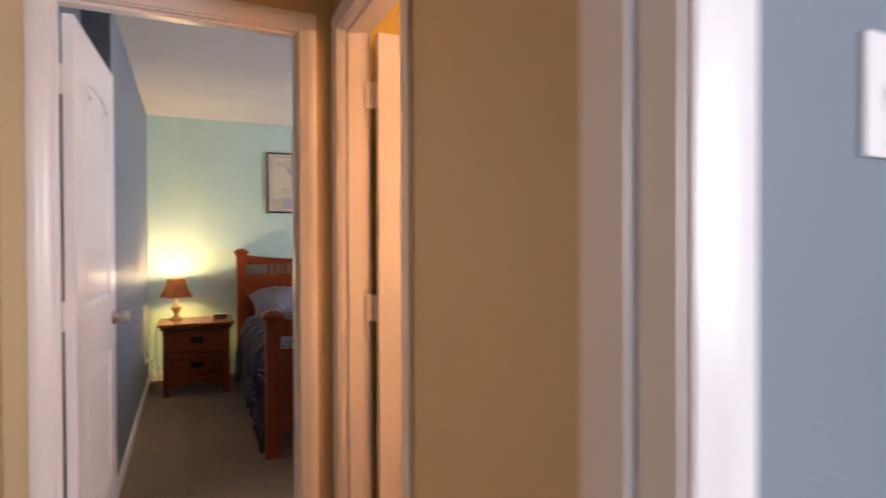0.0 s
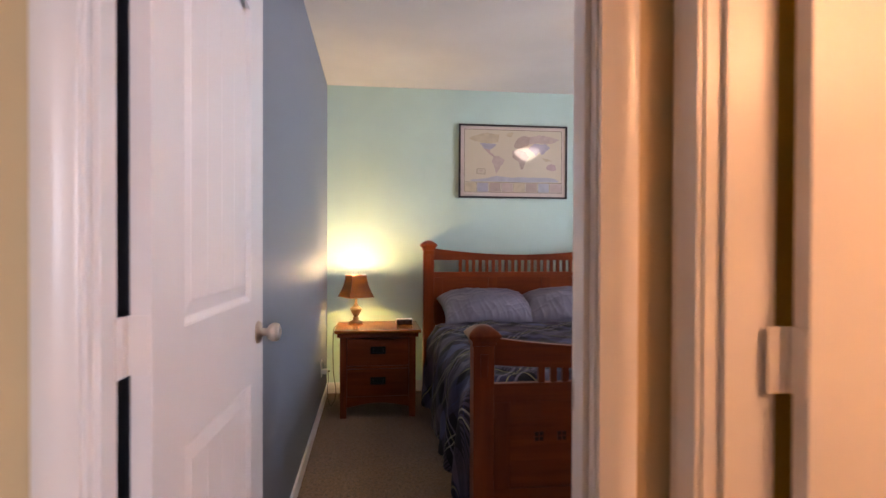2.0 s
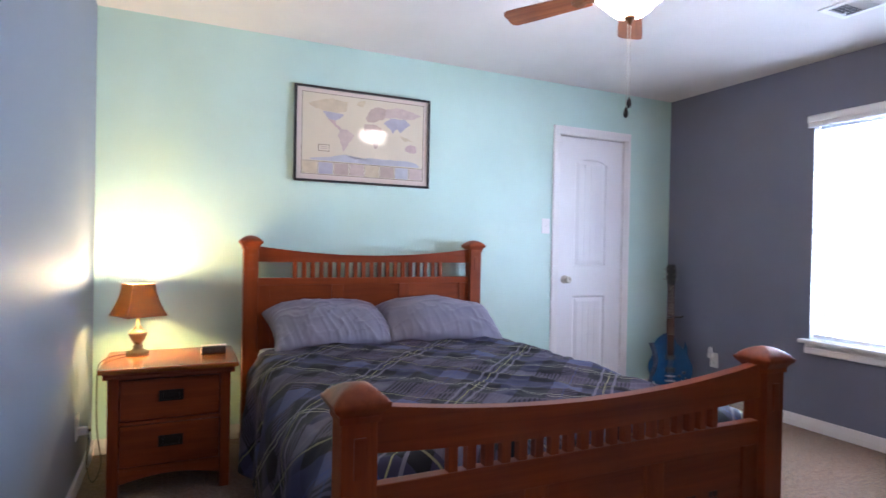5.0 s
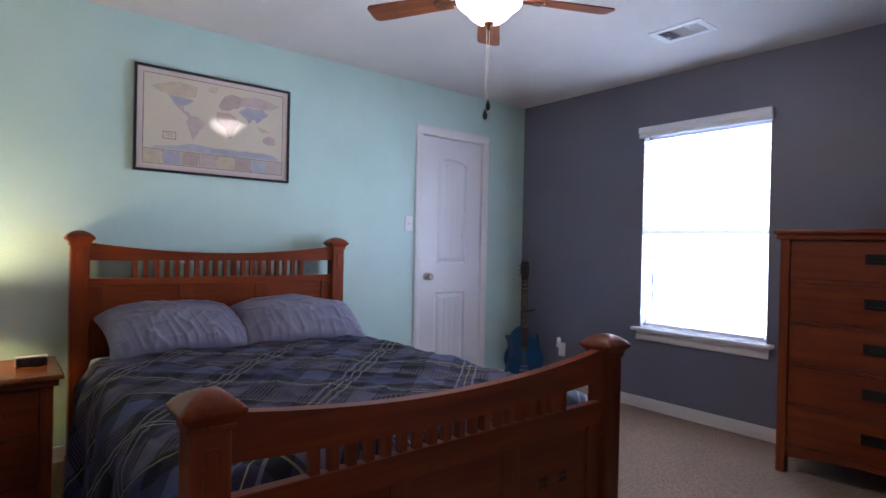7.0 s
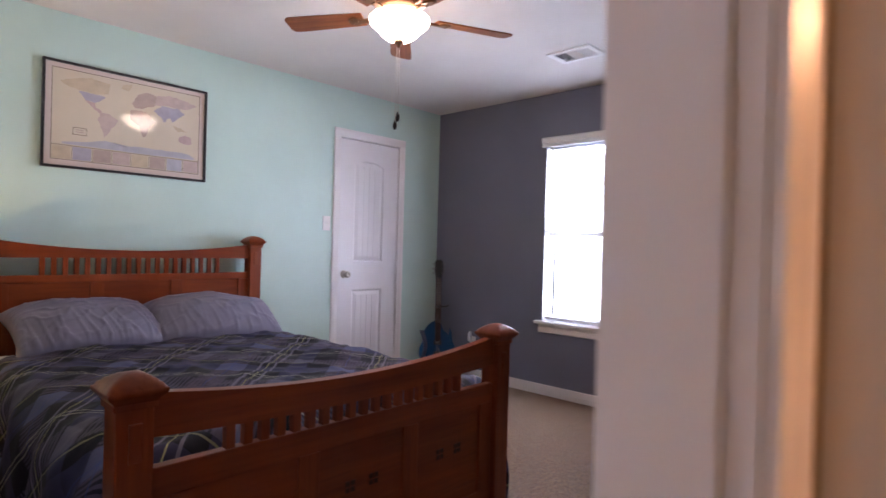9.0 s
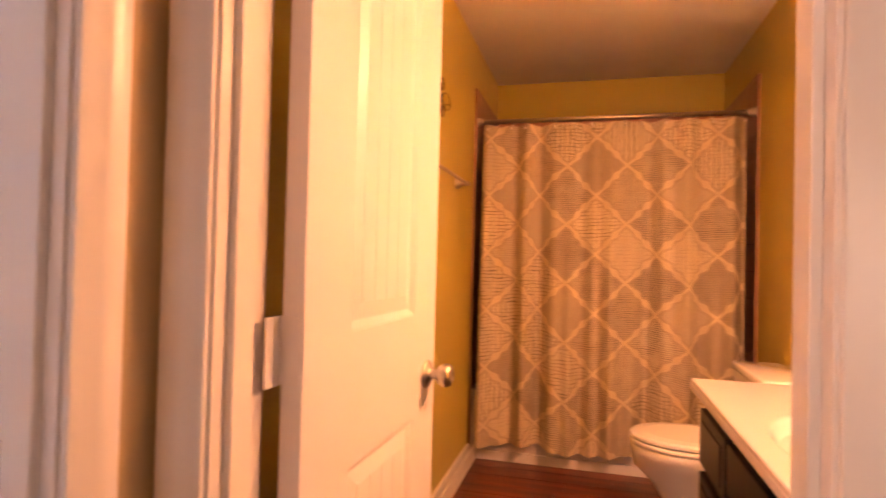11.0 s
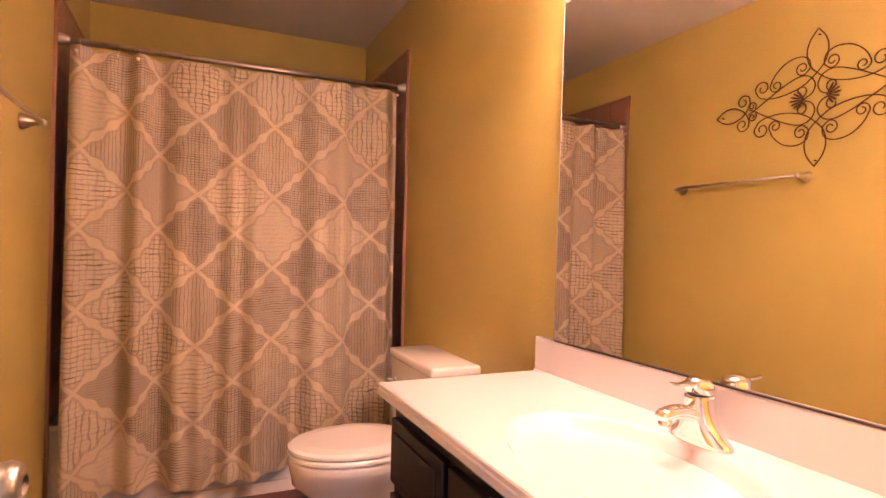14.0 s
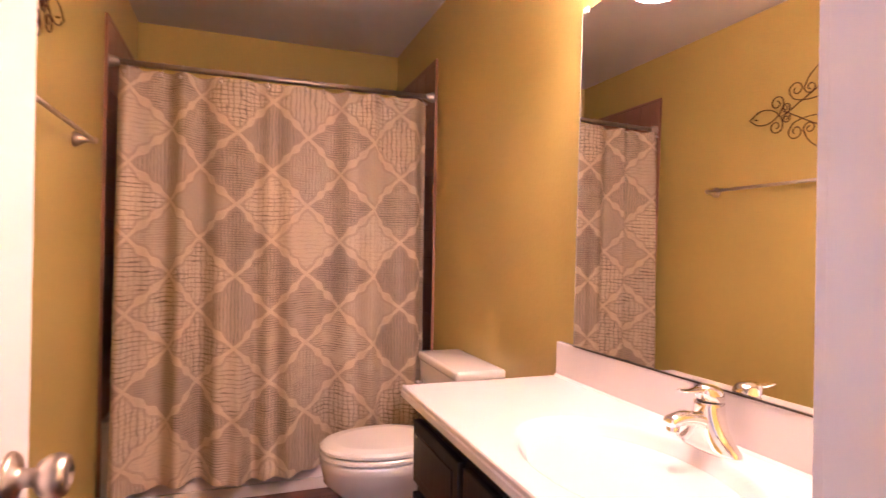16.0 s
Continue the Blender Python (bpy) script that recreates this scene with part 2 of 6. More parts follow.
def plaid_mat():
    """Bias-laid plaid: dark blocks, hatched grey and blue bands, grey and yellow stripes."""
    m, nt, bs = nodes_of("plaid_duvet_cotton")
    uv = coords(nt, which="UV")
    sp = nt.nodes.new("ShaderNodeSeparateXYZ")
    nt.links.new(uv, sp.inputs[0])
    c45 = mth(nt, "MULTIPLY", mth(nt, "SUBTRACT", sp.outputs[1], sp.outputs[0]), 0.7071)
    d45 = mth(nt, "MULTIPLY", mth(nt, "ADD", sp.outputs[1], sp.outputs[0]), 0.7071)
    P, Q = 0.47, 0.47
    heather = noise_tex(nt, uv, 160, 3)
    cloud = noise_tex(nt, uv, 7, 2)
    c = mixc(nt, heather, (0.0028, 0.0030, 0.008), (0.008, 0.0078, 0.018))
    hatch = mth(nt, "LESS_THAN", mth(nt, "PINGPONG", c45, 0.008), 0.004)
    hatch2 = mth(nt, "LESS_THAN", mth(nt, "PINGPONG", d45, 0.008), 0.004)
    for cd, per, ce, hf, col, h in ((c45, P, -2.06, 0.055, (0.085, 0.067, 0.108), hatch2), (d45, Q, 0.20, 0.06, (0.080, 0.064, 0.108), hatch), (c45, P, -2.33, 0.04, (0.050, 0.049, 0.118), None), (d45, Q, 0.03, 0.045, (0.052, 0.052, 0.124), None)):
        f = band(nt, cd, per, ce, hf)
        f = mth(nt, "MULTIPLY", f, mth(nt, "MULTIPLY_ADD", h, 0.75, 0.1)) if h else mth(nt, "MULTIPLY", f, mth(nt, "MULTIPLY_ADD", cloud, 0.5, 0.25))
        c = mixc(nt, f, c, col)
    chk = mth(nt, "MULTIPLY", band(nt, c45, P, -2.06, 0.055), band(nt, d45, Q, 0.03, 0.045))
    c = mixc(nt, mth(nt, "MULTIPLY", chk, 0.75), c, (0.085, 0.10, 0.20))
    chk = mth(nt, "MULTIPLY", band(nt, c45, P, -2.33, 0.04), band(nt, d45, Q, 0.20, 0.06))
    c = mixc(nt, mth(nt, "MULTIPLY", chk, 0.6), c, (0.12, 0.11, 0.155))
    dash = mth(nt, "MULTIPLY_ADD", mth(nt, "LESS_THAN", mth(nt, "PINGPONG", d45, 0.004), 0.0026), 0.5, 0.35)
    for off, w, col, k in ((-0.030, 0.0048, (0.20, 0.18, 0.245), 0.7), (0.030, 0.0048, (0.20, 0.18, 0.245), 0.7), (0.0, 0.0019, (0.36, 0.35, 0.17), 0.85), (0.14, 0.0015, (0.0372, 0.062, 0.217), 0.8)):
        c = mixc(nt, mth(nt, "MULTIPLY", band(nt, c45, P, -2.2 + off, w), k), c, col)
    for off, w, col, k in ((-0.011, 0.0022, (0.38, 0.37, 0.29), 0.85), (0.011, 0.0022, (0.38, 0.37, 0.29), 0.85), (0.235, 0.003, (0.2604, 0.248, 0.1364), 0.7), (0.12, 0.0015, (0.0372, 0.062, 0.217), 0.8)):
        c = mixc(nt, mth(nt, "MULTIPLY", band(nt, d45, Q, 0.36 + off, w), k), c, col)
    nt.links.new(c, bs.inputs["Base Color"])
    bs.inputs["Roughness"].default_value = 0.62
    bs.inputs["Specular IOR Level"].default_value = 0.2
    bump(nt, bs, noise_tex(nt, uv, 900, 2), 0.2, 0.001)
    return m


def curtain_mat():
    """Cream lattice over ogee cells that are filled with woven grey hatching."""
    m, nt, bs = nodes_of("lattice_curtain_cloth")
    uv = coords(nt, which="UV")
    sp = nt.nodes.new("ShaderNodeSeparateXYZ")
    nt.links.new(uv, sp.inputs[0])
    u, v = mth(nt, "DIVIDE", sp.outputs[0], 0.296), mth(nt, "DIVIDE", sp.outputs[1], 0.324)
    a, b = mth(nt, "ADD", u, v), mth(nt, "SUBTRACT", u, v)
    da, db = mth(nt, "PINGPONG", a, 0.5), mth(nt, "PINGPONG", b, 0.5)
    # scalloped edge of each cell
    def lobes(t):
        c3 = mth(nt, "COSINE", mth(nt, "MULTIPLY", t, 3 * math.pi))
        s1 = mth(nt, "SINE", mth(nt, "MULTIPLY", t, math.pi))
        return mth(nt, "MULTIPLY_ADD", mth(nt, "MULTIPLY", mth(nt, "MULTIPLY", c3, c3), mth(nt, "MULTIPLY", s1, s1)), 0.066, 0.030)
    wa, wb = lobes(b), lobes(a)
    line = mth(nt, "MAXIMUM", mth(nt, "LESS_THAN", da, wa), mth(nt, "LESS_THAN", db, wb))
    edge = mth(nt, "MAXIMUM", mth(nt, "LESS_THAN", da, mth(nt, "ADD", wa, 0.05)), mth(nt, "LESS_THAN", db, mth(nt, "ADD", wb, 0.05)))
    cell = nt.nodes.new("ShaderNodeTexWhiteNoise")
    cell.noise_dimensions = "2D"
    cb = nt.nodes.new("ShaderNodeCombineXYZ")
    nt.links.new(mth(nt, "FLOOR", a), cb.inputs[0])
    nt.links.new(mth(nt, "FLOOR", b), cb.inputs[1])
    nt.links.new(cb.outputs[0], cell.inputs["Vector"])
    rnd = cell.outputs["Value"]
    wob_h = noise_tex(nt, coords(nt, (14, 40, 1), "UV"), 1.0, 2)
    wob_v = noise_tex(nt, coords(nt, (40, 14, 1), "UV"), 1.0, 2)

    def threads(axis, wob, period, width):
        s = mth(nt, "ADD", axis, mth(nt, "MULTIPLY", wob, period * 1.2))
        return mth(nt, "SUBTRACT", 1.0, ramp(nt, mth(nt, "PINGPONG", s, period / 2), width * 0.4, width))
    coarse = mth(nt, "GREATER_THAN", rnd, 0.6)
    hatch_h = mth(nt, "ADD", mth(nt, "MULTIPLY", coarse, threads(sp.outputs[1], wob_h, 0.020, 0.0032)), mth(nt, "MULTIPLY", mth(nt, "SUBTRACT", 1.0, coarse), threads(sp.outputs[1], wob_h, 0.011, 0.0026)))
    hatch_v = mth(nt, "ADD", mth(nt, "MULTIPLY", coarse, threads(sp.outputs[0], wob_v, 0.021, 0.0032)), mth(nt, "MULTIPLY", mth(nt, "SUBTRACT", 1.0, coarse), threads(sp.outputs[0], wob_v, 0.012, 0.0022)))
    patch = ramp(nt, noise_tex(nt, coords(nt, (16, 16, 1), "UV"), 1.0, 2), 0.3, 0.6)
    hatch_h = mth(nt, "MULTIPLY", hatch_h, patch)
    sep2 = nt.nodes.new("ShaderNodeSeparateColor")
    nt.links.new(cell.outputs["Color"], sep2.inputs[0])
    fillc = mixc(nt, rnd, (0.36, 0.30, 0.225), (0.62, 0.525, 0.37))
    inkh = mth(nt, "MULTIPLY", hatch_h, ramp(nt, sep2.outputs[1], 0.1, 0.5))
    inkv = mth(nt, "MULTIPLY", hatch_v, ramp(nt, sep2.outputs[2], 0.1, 0.6))
    fillc = mixc(nt, mth(nt, "MULTIPLY", inkh, 0.85), fillc, (0.13, 0.095, 0.073))
    fillc = mixc(nt, mth(nt, "MULTIPLY", inkv, 0.75), fillc, (0.19, 0.15, 0.12))
    fillc = mixc(nt, mth(nt, "MULTIPLY", edge, 0.6), fillc, (0.38, 0.30, 0.22))
    c = mixc(nt, mth(nt, "MULTIPLY", line, 0.9), fillc, (0.61, 0.505, 0.345))
    slub = noise_tex(nt, coords(nt, (60, 420, 1), "UV"), 1.0, 3, 0.7)
    c = mixc(nt, mth(nt, "MULTIPLY", ramp(nt, slub, 0.5, 0.72), 0.38), c, (0.16, 0.12, 0.10))
    nt.links.new(c, bs.inputs["Base Color"])
    bs.inputs["Roughness"].default_value = 0.8
    bump(nt, bs, noise_tex(nt, uv, 700, 2), 0.25, 0.001)
    return m


MIRROR, GLASS, SHADE, CARPET, PLAID, CURTAIN = mirror_mat(), glass_mat(), shade_mat("brown_shade_silk", (0.030, 0.011, 0.005), (0.048, 0.018, 0.008), (0.24, 0.10, 0.012), (0.38, 0.17, 0.022), 0.10), carpet_mat(), plaid_mat(), curtain_mat()
LINING = shade_mat("cream_shade_lining", (0.70, 0.58, 0.36), (0.76, 0.64, 0.42), (0.7, 0.55, 0.3), (0.8, 0.62, 0.36), 0.25)
GLOW = glow_mat("lit_frosted_glass", (1.0, 0.80, 0.58), 22.0, (0.9, 0.86, 0.8))
GLOW2 = glow_mat("lit_vanity_glass", (1.0, 0.50, 0.235), 88.0, (0.9, 0.86, 0.8))
TILE = plain("mauve_brown_tile", (0.31, 0.155, 0.105), 0.3, 0, 0.14, 14, 0.2)
GROUT = plain("grout", (0.24, 0.14, 0.11), 0.9)
BLUEBODY = plain("blue_guitar_lacquer", (0.010, 0.075, 0.19), 0.2, 0.1, 0.35, 12, 0.6, 0)

# ---- geometry helpers ----


def box(bm, x0, x1, y0, y1, z0, z1, bev=0.0):
    m = Matrix.LocRotScale(((x0 + x1) / 2, (y0 + y1) / 2, (z0 + z1) / 2), None, (abs(x1 - x0), abs(y1 - y0), abs(z1 - z0)))
    r = bmesh.ops.create_cube(bm, size=1, matrix=m)
    if bev:
        es = list({e for v in r["verts"] for e in v.link_edges})
        bmesh.ops.bevel(bm, geom=es, offset=bev, segments=2, profile=0.6, affect="EDGES")
    return bm


def boxes(*rows, bev=0.0):
    bm = bmesh.new()
    for r in rows:
        box(bm, *r, bev=bev)
    return bm


def lathe(bm, prof, at=(0, 0, 0), seg=24, m=None):
    """A turned solid: rows of radius and height, about z."""
    m = m or Matrix.Translation(at)
    rings = []
    for r, z in prof:
        rings.append([bm.verts.new(m @ Vector((max(r, 1e-4) * math.cos(2 * math.pi * i / seg), max(r, 1e-4) * math.sin(2 * math.pi * i / seg), z))) for i in range(seg)])
    for a, b in zip(rings, rings[1:]):
        for i in range(seg):
            bm.faces.new((a[i], a[(i + 1) % seg], b[(i + 1) % seg], b[i]))
    bm.faces.new(list(reversed(rings[0])))
    bm.faces.new(rings[-1])
    return bm


def rod(bm, a, b, r, seg=10, r2=None):
    a, b = Vector(a), Vector(b)
    q = (b - a).to_track_quat("Z", "Y").to_matrix().to_4x4()
    return lathe(bm, [(r, 0), (r if r2 is None else r2, (b - a).length)], seg=seg, m=Matrix.Translation(a) @ q)


def sweep(bm, pts, r, seg=8):
    """A round wire along points."""
    pts = [Vector(p) for p in pts]
    rings, side = [], None
    for i, p in enumerate(pts):
        d = (pts[min(i + 1, len(pts) - 1)] - pts[max(i - 1, 0)]).normalized()
        if side is None:
            side = d.orthogonal().normalized()
        side = (side - d * side.dot(d)).normalized()
        up = d.cross(side)
        rings.append([bm.verts.new(p + r * (side * math.cos(2 * math.pi * k / seg) + up * math.sin(2 * math.pi * k / seg))) for k in range(seg)])
    for a, b in zip(rings, rings[1:]):
        for k in range(seg):
            bm.faces.new((a[k], a[(k + 1) % seg], b[(k + 1) % seg], b[k]))
    bm.faces.new(list(reversed(rings[0])))
    bm.faces.new(rings[-1])
    return bm


def prism(bm, outline, m, depth):
    """An outline in the local xz plane, extruded along local y."""
    a = [bm.verts.new(m @ Vector((x, 0, z))) for x, z in outline]
    b = [bm.verts.new(m @ Vector((x, depth, z))) for x, z in outline]
    n = len(a)
    bm.faces.new(a)
    bm.faces.new(list(reversed(b)))
    for i in range(n):
        bm.faces.new((a[i], b[i], b[(i + 1) % n], a[(i + 1) % n]))
    return bm


def grid(bm, nu, nv, f, uvf=None, closed=False):
    vs = [[bm.verts.new(f(i / nu, j / nv)) for i in range(nu + 1)] for j in range(nv + 1)]
    lay = bm.loops.layers.uv.verify() if uvf else None
    for j in range(nv):
        for i in range(nu):
            fc = bm.faces.new((vs[j][i], vs[j][i + 1], vs[j + 1][i + 1], vs[j + 1][i]))
            if lay:
                for lp, (p, q) in zip(fc.loops, ((i, j), (i + 1, j), (i + 1, j + 1), (i, j + 1))):
                    lp[lay].uv = uvf(p / nu, q / nv)
    return bm


def part(name, bm, material, parent=None, label="", smooth=False, m=None, bev=0.0):
    if bev:
        bmesh.ops.bevel(bm, geom=[e for e in bm.edges if len(e.link_faces) == 2 and e.calc_face_angle(0) > 0.5], offset=bev, segments=2, profile=0.6, affect="EDGES")
    bmesh.ops.recalc_face_normals(bm, faces=bm.faces)
    me = bpy.data.meshes.new(name)
    bm.to_mesh(me)
    bm.free()
    if smooth:
        me.polygons.foreach_set("use_smooth", [True] * len(me.polygons))
    me.materials.append(material)
    ob = new(name, me)
    if parent:
        ob.parent = parent
    if m is not None:
        ob.matrix_basis = m
    if label:
        tagged(ob, label)
    return ob


def thing(name, label, category, at=(0, 0, 0), group=""):
    ob = new(name)
    ob.location = at
    ob.empty_display_size = 0.1
    return tagged(ob, label, category, group)


def setting(name, bm, material, label="", bev=0.0, category=""):
    return tagged(part(name, bm, material, None, label, bev=bev), label, category, "", "structure")


def shade_auto(ob, deg=40):
    for p in ob.data.polygons:
        p.use_smooth = True
    ob.data.set_sharp_from_angle(angle=radians(deg))
    return ob

# ---- large structure ----
H = 2.44
ZD = 2.072      # door opening height
S = setting
S("wall_west", boxes((-0.245, 0, -2.65, 0.12, 0, H), (-0.245, -0.12, -3.61, -2.65, 0, H)), GREY, "grey painted bedroom wall with a shallow step", category="wall")
S("wall_north", boxes((0, 3.05, 0, 0.12, 0, H), (3.72, 4.36, 0, 0.12, 0, H), (3.05, 3.72, 0, 0.12, ZD, H)), MINT, "mint green painted bedroom wall", category="wall")
S("wall_east", boxes((4.222, 4.36, -1.21, 0, 0, H), (4.222, 4.36, -3.44, -2.09, 0, H), (4.222, 4.36, -2.09, -1.21, 0, 0.585), (4.222, 4.36, -2.09, -1.21, 2.03, H)), SLATE, "dark slate grey painted wall with a window", category="wall")
S("wall_south", boxes((-0.12, -0.085, -3.61, -3.56, 0, H), (0.742, 0.90, -3.61, -3.56, 0, H), (0.90, 1.45, -3.572, -3.56, 0, H), (1.45, 4.222, -3.502, -3.44, 0, H), (1.44, 1.46, -3.56, -3.44, 0, H), (-0.085, 0.742, -3.61, -3.56, ZD, H)), GREY, "grey painted bedroom wall beside the door", category="wall")
S("wall_vestibule", boxes((-0.305, -0.085, -3.66, -3.61, 0, H), (0.742, 0.845, -3.66, -3.61, 0, H), (-0.085, 0.742, -3.66, -3.61, ZD, H)), TAN, "tan painted hall wall around the bedroom door", category="wall")
bm = boxes((-0.305, -0.19, -4.02, -3.66, 0, H))
bmesh.ops.bevel(bm, geom=[e for e in bm.edges if abs(e.verts[0].co.y + 4.02) < 1e-4 and abs(e.verts[1].co.y + 4.02) < 1e-4 and abs(e.verts[0].co.z - e.verts[1].co.z) > 1], offset=0.022, segments=5, affect="EDGES")
S("wall_stub", bm, TAN, "tan hall wall end with rounded corners", category="wall")
S("wall_hall_right", boxes((0.845, 0.90, -3.718, -3.61, 0, H), (0.845, 0.90, -5.36, -4.425, 0, H), (0.845, 0.90, -4.425, -3.718, ZD, H)), TAN, "tan painted hall wall with the bathroom door", category="wall")
S("wall_bath_door", boxes((0.90, 0.956, -3.718, -3.580, 0, H), (0.90, 0.956, -5.03, -4.425, 0, H), (0.90, 0.956, -4.425, -3.718, ZD, H)), GOLD, "golden yellow bathroom wall around the door", category="wall")
S("wall_bath_left", boxes((0.90, 1.45, -3.580, -3.572, 0, H), (1.45, 4.42, -3.510, -3.502, 0, H), (1.44, 1.45, -3.572, -3.502, 0, H)), GOLD, "golden yellow bathroom wall with a towel bar", category="wall")
S("wall_bath_mirror", boxes((0.956, 4.42, -5.15, -5.03, 0, H)), GOLD, "golden yellow bathroom wall behind the vanity", category="wall")
S("wall_bath_back", boxes((4.30, 4.42, -5.03, -3.510, 0, H)), GOLD, "golden yellow bathroom wall above the tub", category="wall")
# the room that the walk starts in, and its door wall
S("wall_study_door", boxes((-9.0, -0.115, -5.42, -5.36, 0, 2.75), (0.685, 0.845, -5.42, -5.36, 0, 2.75), (-0.115, 0.685, -5.42, -5.36, ZD, 2.75)), TAN, "tan painted hall wall opposite the bedroom", category="wall")
S("wall_study_inner", boxes((-2.0, -0.115, -5.475, -5.42, 0, H), (0.685, 2.4, -5.475, -5.42, 0, H), (-0.115, 0.685, -5.475, -5.42, ZD, H)), BLUEGREY, "blue-grey painted wall beside the study door", category="wall")
S("wall_study_sides", boxes((-2.12, -2.0, -8.6, -5.42, 0, H), (2.4, 2.52, -8.6, -5.42, 0, H)), BLUEGREY, "blue-grey painted study walls", category="wall")
S("wall_study_window", boxes((-2.0, 0.9, -8.6, -8.48, 0, H), (1.94, 2.4, -8.6, -8.48, 0, H), (0.9, 1.94, -8.6, -8.48, 0, 0.9), (0.9, 1.94, -8.6, -8.48, 2.1, H)), BLUEGREY, "blue-grey painted wall with a window opening", category="wall")
# living space seen past the stub wall
S("wall_living_near", boxes((-5.5, -2.05, -0.6, -0.48, 0, 2.75)), TAN, "tan painted partition wall in the living space", category="wall")


def arch_wall():
    """Far wall with an arched window opening."""
    bm = bmesh.new()
    m = Matrix.Translation((0, 3.30, 0))
    x0, x1, zs, zr = -2.05, -0.75, 1.0, 2.0
    r = (x1 - x0) / 2
    cx = (x0 + x1) / 2
    prism(bm, [(-9, 0), (x0, 0), (x0, 2.75), (-9, 2.75)], m, 0.14)
    prism(bm, [(x1, 0), (-0.305, 0), (-0.305, 2.75), (x1, 2.75)], m, 0.14)
    prism(bm, [(x0, 0), (x1, 0), (x1, zs), (x0, zs)], m, 0.14)
    arc = [(cx - r * math.cos(math.pi * i / 16), zr + 0.45 * math.sin(math.pi * i / 16)) for i in range(17)]
    prism(bm, arc + [(x1, 2.75), (x0, 2.75)], m, 0.14)
    return bm


S("wall_living_far", arch_wall(), SUNNY, "olive yellow wall with an arched window", category="wall")
# Unseen wall; its opening is made up to let the warm fill in.
S("wall_living_left", boxes((-9.12, -9.0, -5.36, -3.7, 0, 2.75), (-9.12, -9.0, -1.3, 3.44, 0, 2.75), (-9.12, -9.0, -3.7, -1.3, 2.15, 2.75)), SUNNY, "unseen olive yellow wall with an opening added for the fill lamp", category="wall")
S("wall_living_right", boxes((-0.305, -0.245, -3.61, 3.44, 0, 2.75)), TAN, "tan wall between living space and bedroom", category="wall")
S("soffit_beam", boxes((-9.0, -0.305, 0.9, 1.25, 2.28, 2.75)), TRIM, "pale boxed ceiling beam", category="beam")
S("baseboard_living", boxes((-9.0, -0.305, 3.285, 3.30, 0, 0.1), (-5.5, -2.05, -0.615, -0.6, 0, 0.09), (-2.05, -2.035, -0.6, -0.48, 0, 0.09)), TRIM, "white baseboard", category="baseboard")
S("ceiling_bedroom", boxes((-0.3, 4.36, -3.60, 0.12, H, H + 0.1)), CEIL, "off-white textured ceiling", category="ceiling")
S("ceiling_hall", boxes((-0.305, 0.956, -5.475, -3.60, H, H + 0.1)), CEIL, "off-white textured ceiling", category="ceiling")
S("ceiling_bath", boxes((0.956, 4.42, -5.15, -3.505, H - 0.003, H + 0.09)), CEIL, "off-white textured bathroom ceiling", category="ceiling")
S("ceiling_living", boxes((-9.12, -0.305, -5.42, 3.44, 2.75, 2.85)), CEIL, "off-white ceiling of the living space", category="ceiling")
S("header_living", boxes((-0.305, -0.19, -5.36, -4.02, 2.30, 2.75)), TAN, "tan header over the hall opening", category="wall")
S("ceiling_study", boxes((-2.12, 2.52, -8.6, -5.475, H, H + 0.1)), CEIL, "off-white ceiling", category="ceiling")
S("floor_bedroom", boxes((-0.245, 1.45, -3.61, 0.12, -0.1, 0.0), (1.45, 4.36, -3.50, 0.12, -0.1, 0.0)), CARPET, "mottled beige cut-pile carpet", category="floor")
S("floor_study", boxes((-2.12, 2.52, -8.6, -5.42, -0.1, 0.0)), CARPET, "beige carpet of the study", category="floor")
S("ground", boxes((-60, 60, -60, 60, -0.3, -0.12)), plain("outdoor_ground", (0.16, 0.15, 0.09), 0.9, 0, 0.3, 2), "dull grass around the house", category="ground")

# ---- trim: casings, jambs, baseboards ----
CW, CT = 0.062, 0.017


def casing_profile(bm, a, b, out, wide, w=CW, t=CT):
    """A moulded casing board from a to b: wide points away from the opening, out away from the wall."""
    a, b, out, wide = Vector(a), Vector(b), Vector(out), Vector(wide)
    prof = ((0, 0), (0, 0.55 * t), (0.10 * w, 0.72 * t), (0.36 * w, 0.72 * t), (0.44 * w, 0.95 * t), (0.86 * w, t), (w, 0.8 * t), (w, 0))
    ra = [bm.verts.new(a + wide * u + out * v) for u, v in prof]
    rb = [bm.verts.new(b + wide * u + out * v) for u, v in prof]
    n = len(ra)
    for i in range(n):
        bm.faces.new((ra[i], ra[(i + 1) % n], rb[(i + 1) % n], rb[i]))
    bm.faces.new(ra)
    bm.faces.new(list(reversed(rb)))


def casing_side(name, lo, hi, wall, axis, out):
    """Casing round a door on one wall face; axis is the wall's direction, lo..hi the opening's clear edges."""
    bm = bmesh.new()
    top = ZD - 0.02

    def P(s, z):
        return (s, wall, z) if axis == 0 else (wall, s, z)
    o = (0, out, 0) if axis == 0 else (out, 0, 0)
    d = (1, 0, 0) if axis == 0 else (0, 1, 0)
    casing_profile(bm, P(lo - 0.005, 0), P(lo - 0.005, top + 0.005), o, [-c for c in d])
    casing_profile(bm, P(hi + 0.005, 0), P(hi + 0.005, top + 0.005), o, d)
    casing_profile(bm, P(lo - 0.005 - CW, top + 0.005), P(hi + 0.005 + CW, top + 0.005), o, (0, 0, 1))
    return shade_auto(S(name, bm, TRIM, "white moulded door casing", category="door casing"), 52)


